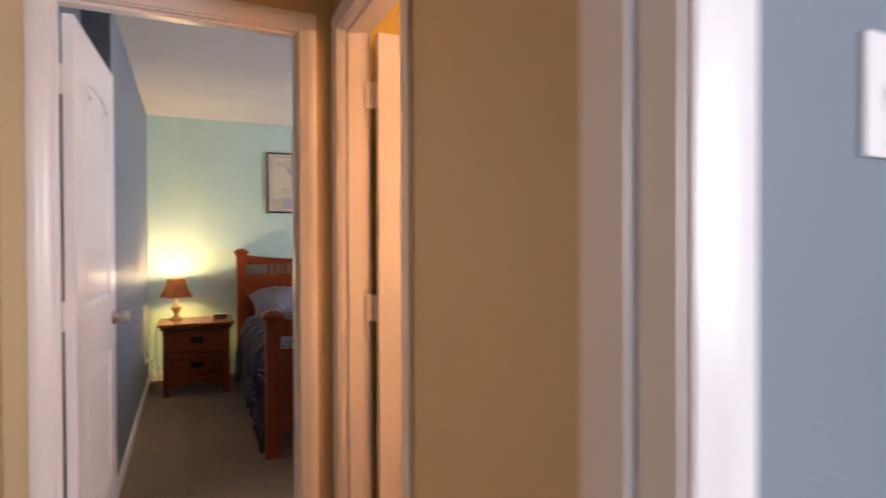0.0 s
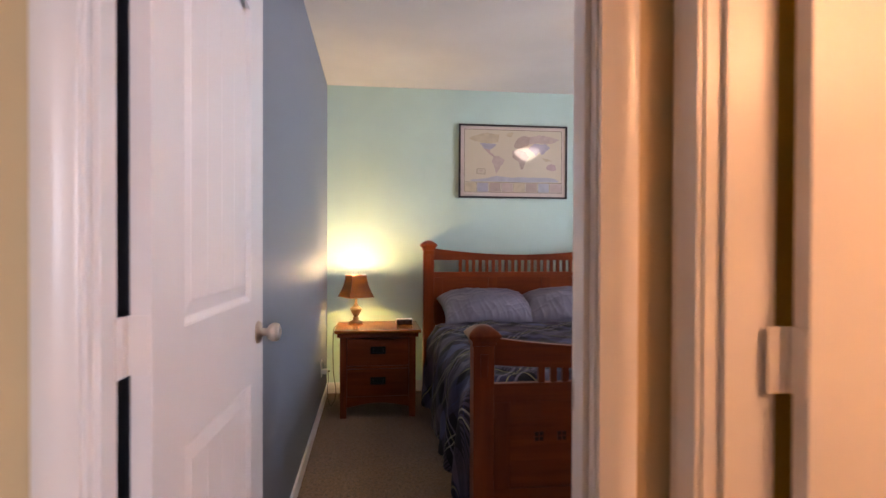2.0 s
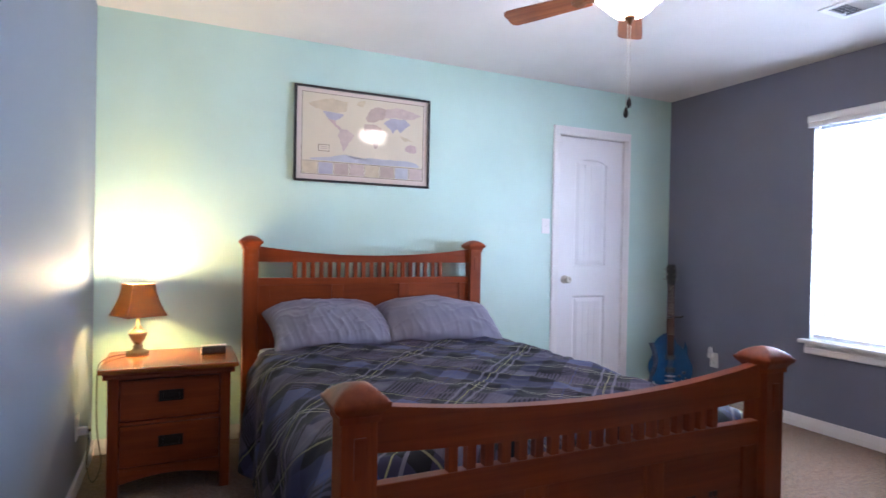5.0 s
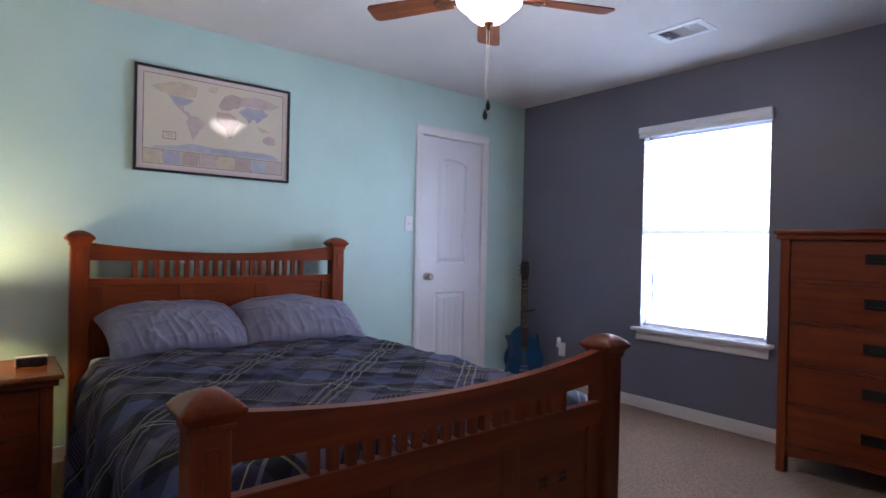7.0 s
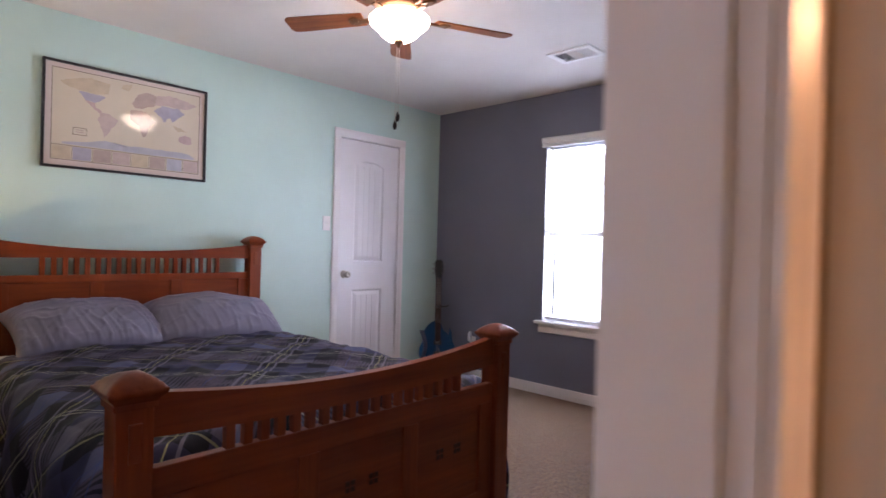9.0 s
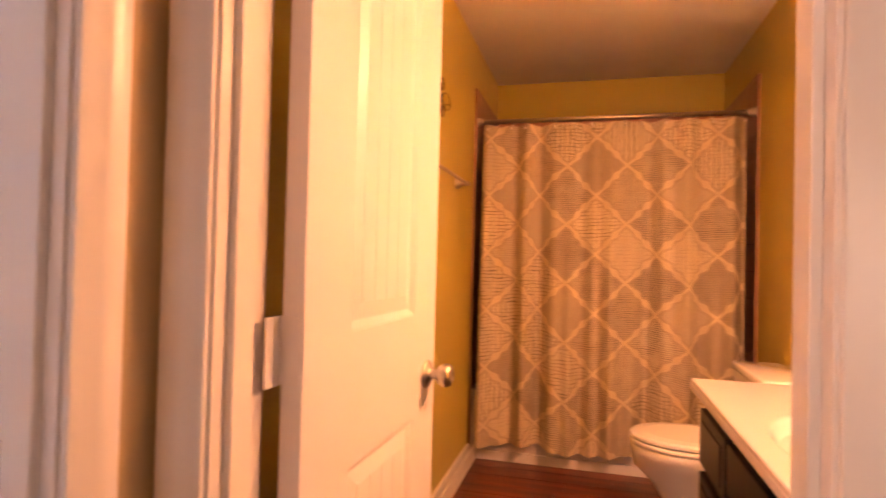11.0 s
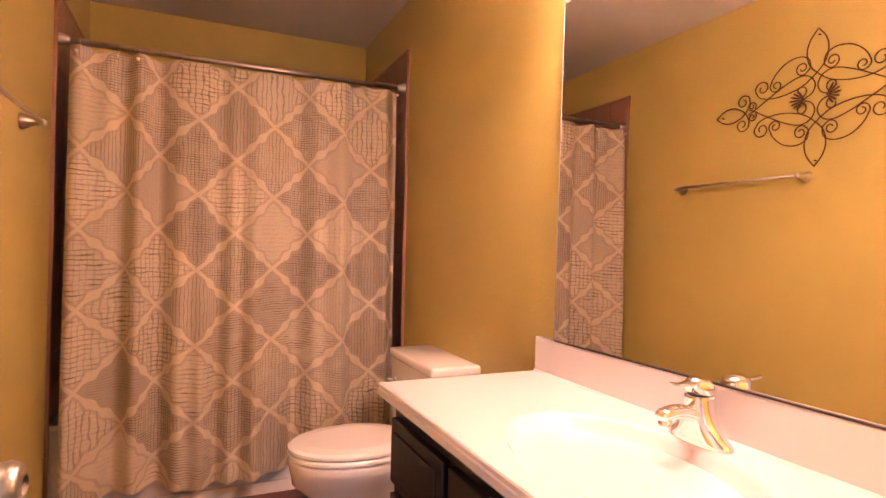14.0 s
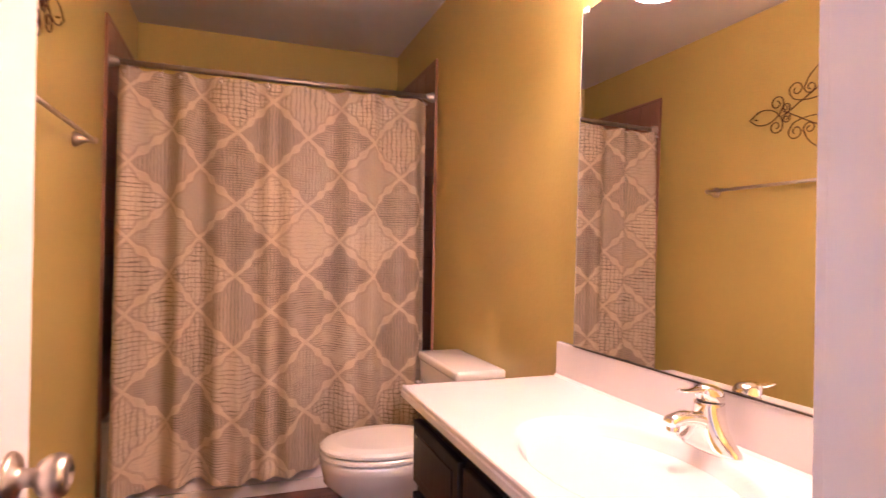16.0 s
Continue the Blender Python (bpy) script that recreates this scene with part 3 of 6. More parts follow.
def jamb(name, lo, hi, w0, w1, axis, stop):
    """Lining boards and stops of an opening; w0..w1 through the wall."""
    bm = bmesh.new()
    top = ZD - 0.02

    def bx(s0, s1, a0, a1, z0, z1):
        box(bm, *((s0, s1, a0, a1, z0, z1) if axis == 0 else (a0, a1, s0, s1, z0, z1)), bev=0.0015)
    bx(lo - 0.019, lo, w0, w1, 0, ZD - 0.001)
    bx(hi, hi + 0.019, w0, w1, 0, ZD - 0.001)
    bx(lo, hi, w0, w1, top, ZD - 0.001)
    s0, s1 = stop
    bx(lo, lo + 0.011, s0, s1, 0, top)
    bx(hi - 0.011, hi, s0, s1, 0, top)
    bx(lo + 0.011, hi - 0.011, s0, s1, top - 0.011, top)
    return S(name, bm, TRIM, "white door jamb with stops", category="door jamb")


BL, BR = -0.056, 0.706      # bedroom door opening
casing_side("door_casing_1", BL, BR, -3.66, 0, -1)
casing_side("door_casing_2", BL, BR, -3.56, 0, 1)
jb = jamb("door_jamb_1", BL, BR, -3.66, -3.56, 0, (-3.64, -3.60))
part("strike_plate", boxes((BR - 0.0022, BR + 0.001, -3.598, -3.568, 0.90, 0.955), bev=0.0008), NICKEL, jb, "satin nickel strike plate")
# No opening is cut: a dark patch carries the shade of the hole.
part("latch_hole_shade", boxes((BR - 0.0026, BR - 0.002, -3.586, -3.578, 0.918, 0.938)), IRON, jb)
NL, NH = -4.405, -3.738     # bathroom door opening along y
casing_side("door_casing_3", NL, NH, 0.845, 1, -1)
casing_side("door_casing_4", NL, NH, 0.956, 1, 1)
jamb("door_jamb_2", NL, NH, 0.845, 0.956, 1, (0.872, 0.914))
casing_side("door_casing_5", 3.07, 3.70, 0.0, 0, -1)
jamb("door_jamb_3", 3.07, 3.70, 0.0, 0.12, 0, (0.045, 0.08))
# Closing panel only: the closet's darkness is put into its near-black colour.
S("closet_back", boxes((2.9, 3.9, 0.125, 0.2, 0, 2.3)), BACKING_BLACK, "near-black panel standing in for the unlit closet", category="closet")
casing_side("door_casing_6", -0.095, 0.665, -5.475, 0, -1)
casing_side("door_casing_7", -0.095, 0.665, -5.36, 0, 1)
jamb("door_jamb_4", -0.095, 0.665, -5.475, -5.36, 0, (-5.43, -5.39))


def baseboard(name, *runs, h=0.085):
    """Runs of x0, y0, x1, y1 with the side to which the board stands out."""
    bm = bmesh.new()
    for x0, y0, x1, y1, ox, oy in runs:
        casing_profile(bm, (x0, y0, 0), (x1, y1, 0), (ox, oy, 0), (0, 0, 1), h, 0.014)
    return S(name, bm, TRIM, "white moulded baseboard", category="baseboard")


baseboard("baseboard_bedroom", (0, -2.65, 0, 0, 1, 0), (-0.12, -2.65, 0, -2.65, 0, -1), (-0.12, -3.56, -0.12, -2.65, 1, 0), (0, 0, 3.0, 0, 0, -1), (3.77, 0, 4.222, 0, 0, -1), (4.222, 0, 4.222, -3.56, -1, 0), (0.79, -3.56, 4.222, -3.56, 0, 1))
baseboard("baseboard_bath", (1.45, -3.510, 3.50, -3.510, 0, -1), (2.25, -5.03, 3.50, -5.03, 0, 1), (0.956, -3.69, 0.956, -3.580, 1, 0))
baseboard("baseboard_hall", (0.845, -5.36, 0.845, -4.475, -1, 0), (-0.19, -3.66, -0.19, -4.0, 1, 0), (-0.305, -3.61, -0.305, 3.30, -1, 0), (0.8, -3.66, 0.845, -3.66, 0, -1))

# ---- window ----
win = tagged(new("window_1"), "bright window with open white blinds and a moulded sill", "window", "", "structure")
WY0, WY1 = -2.09, -1.21
part("window_frame", boxes((4.29, 4.34, WY0, WY0 + 0.02, 0.60, 2.03), (4.29, 4.34, WY1 - 0.02, WY1, 0.60, 2.03), (4.29, 4.34, WY0, WY1, 1.985, 2.03), (4.29, 4.34, WY0, WY1, 0.60, 0.645), bev=0.004), VINYL, win)
for y in (WY0 + 0.001, WY1 - 0.005):
    part("reveal_liner", boxes((4.224, 4.29, y, y + 0.004, 0.60, 2.03)), VINYL, win)
part("meeting_rail", boxes((4.285, 4.33, WY0 + 0.02, WY1 - 0.02, 1.285, 1.325), bev=0.004), VINYL, win)
for z0, z1 in ((0.645, 1.285), (1.325, 1.985)):
    pn = part("pane", boxes((4.308, 4.314, WY0 + 0.02, WY1 - 0.02, z0, z1)), GLASS, win)
    pn.visible_shadow = False
part("window_sill", boxes((4.165, 4.29, WY0 - 0.045, WY1 + 0.045, 0.578, 0.602), bev=0.006), TRIM, win)
bm = bmesh.new()
casing_profile(bm, (4.222, WY0 - 0.02, 0.578), (4.222, WY1 + 0.02, 0.578), (-1, 0, 0), (0, 0, -1), 0.07, 0.022)
part("apron", bm, TRIM, win)
bl = thing("window_blind", "white faux-wood blind with slats turned open", "blind", (4.25, -1.65, 2.05))
L = Matrix.Translation((-4.25, 1.65, -2.05))


def rel(bm):
    bmesh.ops.transform(bm, matrix=L, verts=bm.verts)
    return bm


bm = bmesh.new()
casing_profile(bm, (4.215, WY0 - 0.012, 2.005), (4.215, WY1 + 0.022, 2.005), (-1, 0, 0), (0, 0, 1), 0.078, 0.03)
part("valance", rel(bm), VINYL, bl)
slat_me = None
for i in range(31):
    z = 1.985 - i * 0.0435
    if slat_me is None:
        ob = part("slat", boxes((-0.025, 0.025, -0.434, 0.434, -0.0014, 0.0014)), VINYL, bl)
        slat_me = ob.data
    else:
        ob = new("slat", slat_me)
        ob.parent = bl
    ob.matrix_basis = pose(0.005, 0, z - 2.05, 0, 4, 0)
part("bottom_rail", rel(boxes((4.23, 4.28, -2.07, -1.23, 0.618, 0.638), bev=0.004)), VINYL, bl)
for cy in (-1.96, -1.34):
    part("ladder_cord", rel(boxes((4.229, 4.231, cy - 0.001, cy + 0.001, 0.63, 2.0))), PLASTIC, bl)
for cy, z in ((-1.29, 1.19), (-1.295, 1.12), (-2.0, 1.14)):
    bm = bmesh.new()
    lathe(bm, [(0.003, 0), (0.008, 0.01), (0.006, 0.035), (0.002, 0.045)], (4.215, cy, z), 10)
    rod(bm, (4.215, cy, z + 0.04), (4.215, cy, 2.0), 0.0012, 5)
    part("pull_cord", rel(bm), PLASTIC, bl)

# ---- panel doors ----


def panel_door(label, W, m, gap=0.016, open_leaf=True, kz=0.93):
    """Two-panel door with planked panels, an arched upper panel, knobs and hinges. Local x from the hinge, y through the leaf."""
    T, HD = 0.035, 2.044
    d = thing("panel_door", label, "door")
    d.matrix_basis = m
    st = 0.155 if W < 0.7 else 0.145
    x0, x1 = st, W - st * 0.95
    z = ((0.21, 0.80), (1.03, 1.885))
    bm = boxes((0, x0, 0, T, 0.008, HD), (x1, W, 0, T, 0.008, HD), (x0, x1, 0, T, 0.008, z[0][0]), (x0, x1, 0, T, z[0][1], z[1][0]), (x0, x1, 0, T, z[1][1], HD))
    n = 12
    arch = [(x0 + (x1 - x0) * i / n, z[1][1] - 0.045 * (1 - math.sin(math.pi * i / n))) for i in range(n + 1)]
    prism(bm, arch + [(x1, z[1][1] + 0.001), (x0, z[1][1] + 0.001)], Matrix.Translation((0, 0.0005, 0)), T - 0.001)
    body = part("leaf", bm, DOORPAINT, d)
    for k, (z0, z1) in enumerate(z):
        bm = bmesh.new()
        box(bm, x0, x1, 0.012, T - 0.012, z0, z1)
        g1, g = 0.015, 0.046
        for f0, f1 in ((0.0, 1), (T, -1)):   # moulded groove round a raised field, on both faces
            steps = ((0.0, 0.001), (0.004, 0.002), (g1, 0.0105), (g1 + 0.004, 0.0105), (g, 0.0045))
            rings = [[bm.verts.new((xa, f0 + f1 * dp, zb)) for xa, zb in ((x0 + e, z0 + e), (x1 - e, z0 + e), (x1 - e, z1 - e), (x0 + e, z1 - e))] for e, dp in steps]
            for va, vb in zip(rings, rings[1:]):
                for i in range(4):
                    bm.faces.new((va[i], va[(i + 1) % 4], vb[(i + 1) % 4], vb[i]))
        part("panel", bm, DOORPAINT, d)
        np_ = 4
        wpl = (x1 - x0 - 2 * g) / np_
        for i in range(np_):
            bm = bmesh.new()
            for a0, a1 in ((0.0040, 0.0125), (T - 0.0125, T - 0.0040)):
                box(bm, x0 + g + i * wpl + 0.0007, x0 + g + (i + 1) * wpl - 0.0007, a0, a1, z0 + g, z1 - g - (0.022 if k and i in (0, np_ - 1) else 0.004 * k), bev=0.0009)
            part("plank", bm, DOORPAINT, d)
    for sgn, y in ((-1, 0.0), (1, T)):
        mm = Matrix.Translation((W - 0.062, y, kz)) @ pose(0, 0, 0, 90 if sgn < 0 else -90, 0, 0)
        bm = bmesh.new()
        lathe(bm, [(0.033, 0), (0.033, 0.003), (0.029, 0.008), (0.014, 0.010), (0.0115, 0.018), (0.0115, 0.028), (0.020, 0.033), (0.0265, 0.042), (0.028, 0.052), (0.024, 0.062), (0.012, 0.067), (0.011, 0.063)], seg=28, m=mm)
        part("knob", bm, NICKEL, d, "satin nickel door knob", smooth=True)
    part("latch", boxes((W - 0.001, W + 0.002, 0.006, T - 0.006, kz - 0.03, kz + 0.03)), NICKEL, d)
    for hz in (0.22, 1.02, 1.82):
        bm = boxes((-0.003, 0.0, 0.004, T + 0.004, hz - 0.05, hz + 0.05))
        if open_leaf:
            box(bm, -gap - 0.014, -gap + 0.002, T + 0.001, T + 0.004, hz - 0.05, hz + 0.05)
            box(bm, -gap, 0, T + 0.002, T + 0.0045, hz - 0.05, hz + 0.05)
        for i in range(5):
            rod(bm, (-gap / 2, T + 0.006, hz - 0.05 + i * 0.0202), (-gap / 2, T + 0.006, hz - 0.05 + i * 0.0202 + 0.0185), 0.0065, 10)
        part("hinge", bm, TRIM, d, "white painted hinge")
    return d


OFF = Matrix.Translation((0, -0.035, 0))
# bedroom door, hinge at the left jamb, swung wide into the room
panel_door("white two-panel bedroom door standing wide open", 0.772, pose(-0.050, -3.526, 0, 0, 0, 87.3) @ OFF, 0.03)
# bathroom door, swung into the bathroom
panel_door("white two-panel bathroom door standing open", 0.615, pose(0.978, -3.755, 0, 0, 0, -2.4) @ OFF, 0.024, True, 0.885)
# closet door, shut
panel_door("white two-panel closet door, shut", 0.624, pose(3.697, 0.006, 0, 0, 0, 180) @ OFF, 0.003, False)


def wall_plate(label, m, kind, cat):
    """Switch or outlet plate in the local xz plane, facing -y."""
    t = thing(cat.replace(" ", "_"), label, cat)
    t.matrix_basis = m
    part("plate", boxes((-0.035, 0.035, -0.006, 0, -0.0575, 0.0575), bev=0.003), PLASTIC, t)
    if kind == "switch":
        part("toggle_frame", boxes((-0.006, 0.006, -0.0075, -0.004, -0.013, 0.013)), PLASTIC, t)
        bm = boxes((-0.004, 0.004, -0.02, -0.006, -0.004, 0.006), bev=0.001)
        part("toggle", bm, PLASTIC, t)
    else:
        for z in (0.02, -0.02):
            bm = boxes((-0.017, 0.017, -0.0085, -0.005, z - 0.014, z + 0.014), bev=0.003)
            part("socket", bm, PLASTIC, t)
            # Black bars on the face stand in for the shade inside the openings.
            part("slot_shade_bars", boxes((-0.008, -0.006, -0.0092, -0.008, z - 0.004, z + 0.006), (0.006, 0.008, -0.0092, -0.008, z - 0.004, z + 0.006)), BLACKP, t)
    for z in (0.042, -0.042) if kind == "switch" else (0.0,):
        bm = bmesh.new()
        lathe(bm, [(0.003, 0), (0.0025, 0.001)], seg=8, m=Matrix.Translation((0, -0.006, z)) @ pose(0, 0, 0, 90, 0, 0))
        part("screw", bm, PLASTIC, t)
    return t


wall_plate("white toggle light switch beside the closet door", pose(2.945, 0, 1.34), "switch", "light switch")
wall_plate("white toggle light switch on the tan hall wall", pose(-0.19, -3.82, 1.385, 0, 0, 90), "switch", "light switch")
wall_plate("white toggle light switch on the blue-grey wall", pose(0.921, -5.475, 1.40), "switch", "light switch")
wall_plate("white outlet low on the grey wall", pose(0, -0.51, 0.31, 0, 0, 90), "outlet", "outlet")
wall_plate("white outlet low on the dark wall", pose(4.222, -0.485, 0.32, 0, 0, -90), "outlet", "outlet")

# ---- bedroom things ----


def prof_rail(x0, x1, y0, y1, top, bottom, n=28):
    """A rail between two posts with curved top and bottom edges."""
    bm = bmesh.new()
    up = [(x0 + (x1 - x0) * i / n, top(i / n)) for i in range(n + 1)]
    dn = [(x0 + (x1 - x0) * i / n, bottom(i / n)) for i in range(n + 1)]
    prism(bm, up + list(reversed(dn)), Matrix.Translation((0, y0, 0)), y1 - y0)
    return bm


def sag(a, b):
    return lambda t: b + (a - b) * (2 * t - 1) ** 2


def bed_post(parent, x, y, z, w=0.082):
    """Square post with a flared collar, a domed eight-sided cap and a raised slip on its face."""
    part("post", boxes((x - w / 2, x + w / 2, y - w / 2, y + w / 2, 0.03, z - 0.06), bev=0.004), CHERRY, parent)
    part("post_foot", boxes((x - w / 2 - 0.006, x + w / 2 + 0.006, y - w / 2 - 0.006, y + w / 2 + 0.006, 0, 0.05), bev=0.005), CHERRY, parent)
    bm = bmesh.new()
    h = w / 2
    rim, n = h + 0.022, 12

    def crown(u, v):
        a, b = 2 * u - 1, 2 * v - 1
        return (x + a * rim, y + b * rim, z - 0.032 + 0.034 * (1 - max(abs(a), abs(b)) ** 2.0) ** 0.9)
    grid(bm, n, n, crown)
    edge = [e for e in bm.edges if len(e.link_faces) == 1]
    for hw, zz in ((rim + 0.001, z - 0.038), (rim - 0.002, z - 0.045), (h + 0.009, z - 0.056), (h + 0.005, z - 0.064)):
        ext = bmesh.ops.extrude_edge_only(bm, edges=edge)["geom"]
        for v in [g for g in ext if isinstance(g, bmesh.types.BMVert)]:
            k = max(abs(v.co.x - x), abs(v.co.y - y))
            v.co = Vector((x + (v.co.x - x) * hw / k, y + (v.co.y - y) * hw / k, zz))
        edge = [g for g in ext if isinstance(g, bmesh.types.BMEdge)]
    bmesh.ops.recalc_face_normals(bm, faces=bm.faces)
    part("collar", boxes((x - h - 0.006, x + h + 0.006, y - h - 0.006, y + h + 0.006, z - 0.078, z - 0.063), bev=0.003), CHERRY, parent)
    shade_auto(part("post_cap", bm, CHERRY, parent), 35)
    part("slip", boxes((x - 0.014, x + 0.014, y - h - 0.006, y - h + 0.002, z - 0.20, z - 0.11), bev=0.003), CHERRY, parent)


BXL, BXR = 0.795, 2.265
bed = thing("bed", "cherry-stained wooden bed frame with slatted headboard and footboard", "bed")


def bed_end(BXL, BXR, y, z, rail_ends, rail_mid, rb, low_top, low_bot, panel_bot, nspin, sp0, sp1):
    """Posts, sagging top rail, spindles, lower rail and three framed panels."""
    for x in (BXL, BXR):
        bed_post(bed, x, y, z)
    x0, x1 = BXL + 0.041, BXR - 0.041
    part("top_rail", prof_rail(x0, x1, y - 0.018, y + 0.018, sag(rail_ends, rail_mid), rb), CHERRY_X, bed, bev=0.003)
    part("lower_rail", boxes((x0, x1, y - 0.016, y + 0.016, low_bot, low_top), bev=0.003), CHERRY_X, bed)
    sp = None
    for i in range(nspin):
        x = sp0 + (sp1 - sp0) * i / (nspin - 1)
        t = (x - x0) / (x1 - x0)
        zt = rb(t) + 0.004
        part("spindle", boxes((x - 0.0125, x + 0.0125, y - 0.0115, y + 0.0115, low_top - 0.003, zt), bev=0.0015), CHERRY, bed)
    part("bottom_rail", boxes((x0, x1, y - 0.016, y + 0.016, panel_bot, panel_bot + 0.075), bev=0.003), CHERRY_X, bed)
    n = 3
    st = 0.07
    wd = (x1 - x0 - st * (n + 1)) / n
    for i in range(n + 1):
        xs = x0 + i * (wd + st)
        part("stile", boxes((xs, xs + st, y - 0.0155, y + 0.0155, panel_bot + 0.075, low_bot), bev=0.002), CHERRY, bed)
    for i in range(n):
        xs = x0 + st + i * (wd + st)
        part("end_panel", boxes((xs, xs + wd, y - 0.006, y + 0.006, panel_bot + 0.075, low_bot)), CHERRY_X, bed)
        zc = 0.5 * (low_bot + panel_bot + 0.075) + (0.06 if z > 1 else 0.03)
        for cx in (xs + wd * 0.36, xs + wd * 0.64):
            for dx in (-0.010, 0.010):
                for dz in (-0.010, 0.010):
                    part("inlay", boxes((cx + dx - 0.008, cx + dx + 0.008, y - 0.0082, y - 0.0055, zc + dz - 0.008, zc + dz + 0.008)), INLAY, bed)



bed_end(0.795, 2.265, -0.115, 1.215, 1.155, 1.105, sag(1.062, 1.060), 0.968, 0.925, 0.30, 19, 1.05, 2.01)
bed_end(0.785, 2.155, -2.345, 0.872, 0.822, 0.772, sag(0.715, 0.690), 0.640, 0.565, 0.145, 19, 1.026, 1.918)
for x in (BXL + 0.02, BXR - 0.02):
    part("side_rail", boxes((x - 0.014, x + 0.014, -2.305, -0.155, 0.17, 0.33), bev=0.003), CHERRY_Y, bed)
mat = thing("mattress", "mattress and box spring under the duvet", "mattress", (1.53, -1.23, 0.2))
part("box_spring", boxes((-0.70, 0.70, -1.04, 1.04, 0, 0.16), bev=0.02), MATTRESS, mat)
part("mattress_body", boxes((-0.70, 0.70, -1.04, 1.04, 0.165, 0.37), bev=0.04), MATTRESS, mat)


def duvet():
    """Plaid duvet: flat on top with soft wrinkles, hanging in folds on both long sides and tucked at the foot."""
    bm = bmesh.new()
    x0, x1, ya, yb, top = 0.80, 2.27, -0.50, -2.285, 0.610
    side, nu, nv = 0.47, 200, 160
    wid = x1 - x0
    tot = wid + 2 * side

    def f(u, v):
        s = u * tot - side
        y = ya + (yb - ya) * v
        rid = 1 - abs(noise.noise((s * 4.5 + y * 2.5, y * 4.0 - s, 2.2))) * 2.2
        rid2 = 1 - abs(noise.noise((s * 9 - y * 5, y * 8 + s * 3, 6.1))) * 2.4
        wob = noise.noise((s * 3.1, y * 3.1, 0.3)) * 0.013 + max(0, rid) ** 2 * 0.010 + max(0, rid2) ** 2 * 0.006 + noise.noise((s * 8, y * 6, 1.3)) * 0.008 - 0.006
        foot = max(0.0, (v - 0.93) / 0.07)
        head = max(0.0, (0.05 - v) / 0.05)
        z = top + wob - 0.26 * foot ** 2 - 0.01 * head
        if 0 <= s <= wid:
            e = min(s, wid - s)
            z += 0.016 * math.sin(min(1, e / 0.45) * math.pi / 2) - 0.02 * max(0, 1 - e / 0.06) ** 2
            return (x0 + s, y, z)
        d = -s if s < 0 else s - wid
        sg = -1 if s < 0 else 1
        drop = d * 0.97
        fold = (0.030 * math.sin(y * 13 + 2 * noise.noise((y * 2, 0, sg))) + 0.016 * math.sin(y * 29 + 1.0)) * min(1, d / 0.25)
        out = 0.05 * math.sin(min(1.0, d / 0.10) * math.pi / 2) + 0.03 * d / side + fold * 0.8
        xe = x0 if s < 0 else x1
        zz = z - 0.02 - drop - 0.03 * (1 if s < 0 else 0) * noise.noise((y * 2.5, 3, 1))
        if foot and d > 0:
            out *= 1 - 0.2 * foot
        return (xe + sg * out, y + 0.02 * noise.noise((s * 4, y * 4, 7)), zz)
    grid(bm, nu, nv, f, lambda u, v: (x0 + u * tot - side, ya + (yb - ya) * v))
    return bm


dv = part("duvet", duvet(), PLAID, None, smooth=True)
tagged(dv, "rumpled dark navy plaid duvet with grey and yellow lines", "duvet")
mod = dv.modifiers.new("thick", "SOLIDIFY")
mod.thickness, mod.offset = 0.018, 0.0


def pillow(x, y, z, w, d, yaw, lean, seed):
    bm = bmesh.new()
    n, k = 96, 60

    def f(sgn):
        def g(u, v):
            a, b = 2 * u - 1, 2 * v - 1
            r = (1 - a ** 2) ** 0.5 * (1 - b ** 2) ** 0.5
            th = 0.112 * r ** 0.8 * (1 + 0.2 * noise.noise((a * 1.7, b * 1.7, seed)))
            near = max(0.0, min(1.0, (0.35 - b) / 1.1))
            crease = max(0, 1 - abs(noise.noise((a * 7 + 0.8 * b, b * 1.1, seed + 3))) * 4.5)
            pull = max(0, 1 - abs(noise.noise((a * 3.2 - b * 2.0, b * 2.4 + a, seed + 8))) * 4)
            wr = 0.010 * crease ** 1.5 * near ** 1.3 + 0.006 * pull ** 2 - 0.003 * near
            cor = 1 - 0.10 * (1 - a * a) * abs(b) ** 3 - 0.16 * abs(a) ** 5
            cor2 = 1 - 0.07 * (1 - b * b) * abs(a) ** 3
            return (a * w / 2 * cor2, b * d / 2 * cor, sgn * (th + wr * min(1, r * 3)) + 0.015 * noise.noise((a, b, seed + 5)) - 0.03 * a * a * b * b)
        return g
    grid(bm, n, k, f(1))
    grid(bm, n, k, f(-1))
    bmesh.ops.remove_doubles(bm, verts=bm.verts, dist=0.0005)
    ob = part("pillow", bm, PILLOW, None, smooth=True)
    ob.matrix_basis = pose(x, y, z, lean, 0, yaw)
    return tagged(ob, "plump lavender-grey sateen pillow leaning on the headboard", "pillow", "pillows on the bed")


pillow(1.215, -0.365, 0.705, 0.71, 0.50, 3, 24, 1.0)
pillow(1.875, -0.395, 0.707, 0.75, 0.50, -5, 24, 2.4)


def pull_handle(parent, m):
    """Flat black back plate with a hanging bail."""
    h = part("handle", boxes((-0.052, 0.052, -0.004, 0, -0.026, 0.026), bev=0.0015), PULL, parent, "black metal pull", m=m)
    bm = bmesh.new()
    sweep(bm, [(-0.034, -0.004, 0.01), (-0.034, -0.014, 0.006), (-0.034, -0.018, -0.012), (0.034, -0.018, -0.012), (0.034, -0.014, 0.006), (0.034, -0.004, 0.01)], 0.0035, 6)
    part("bail", bm, PULL, h)


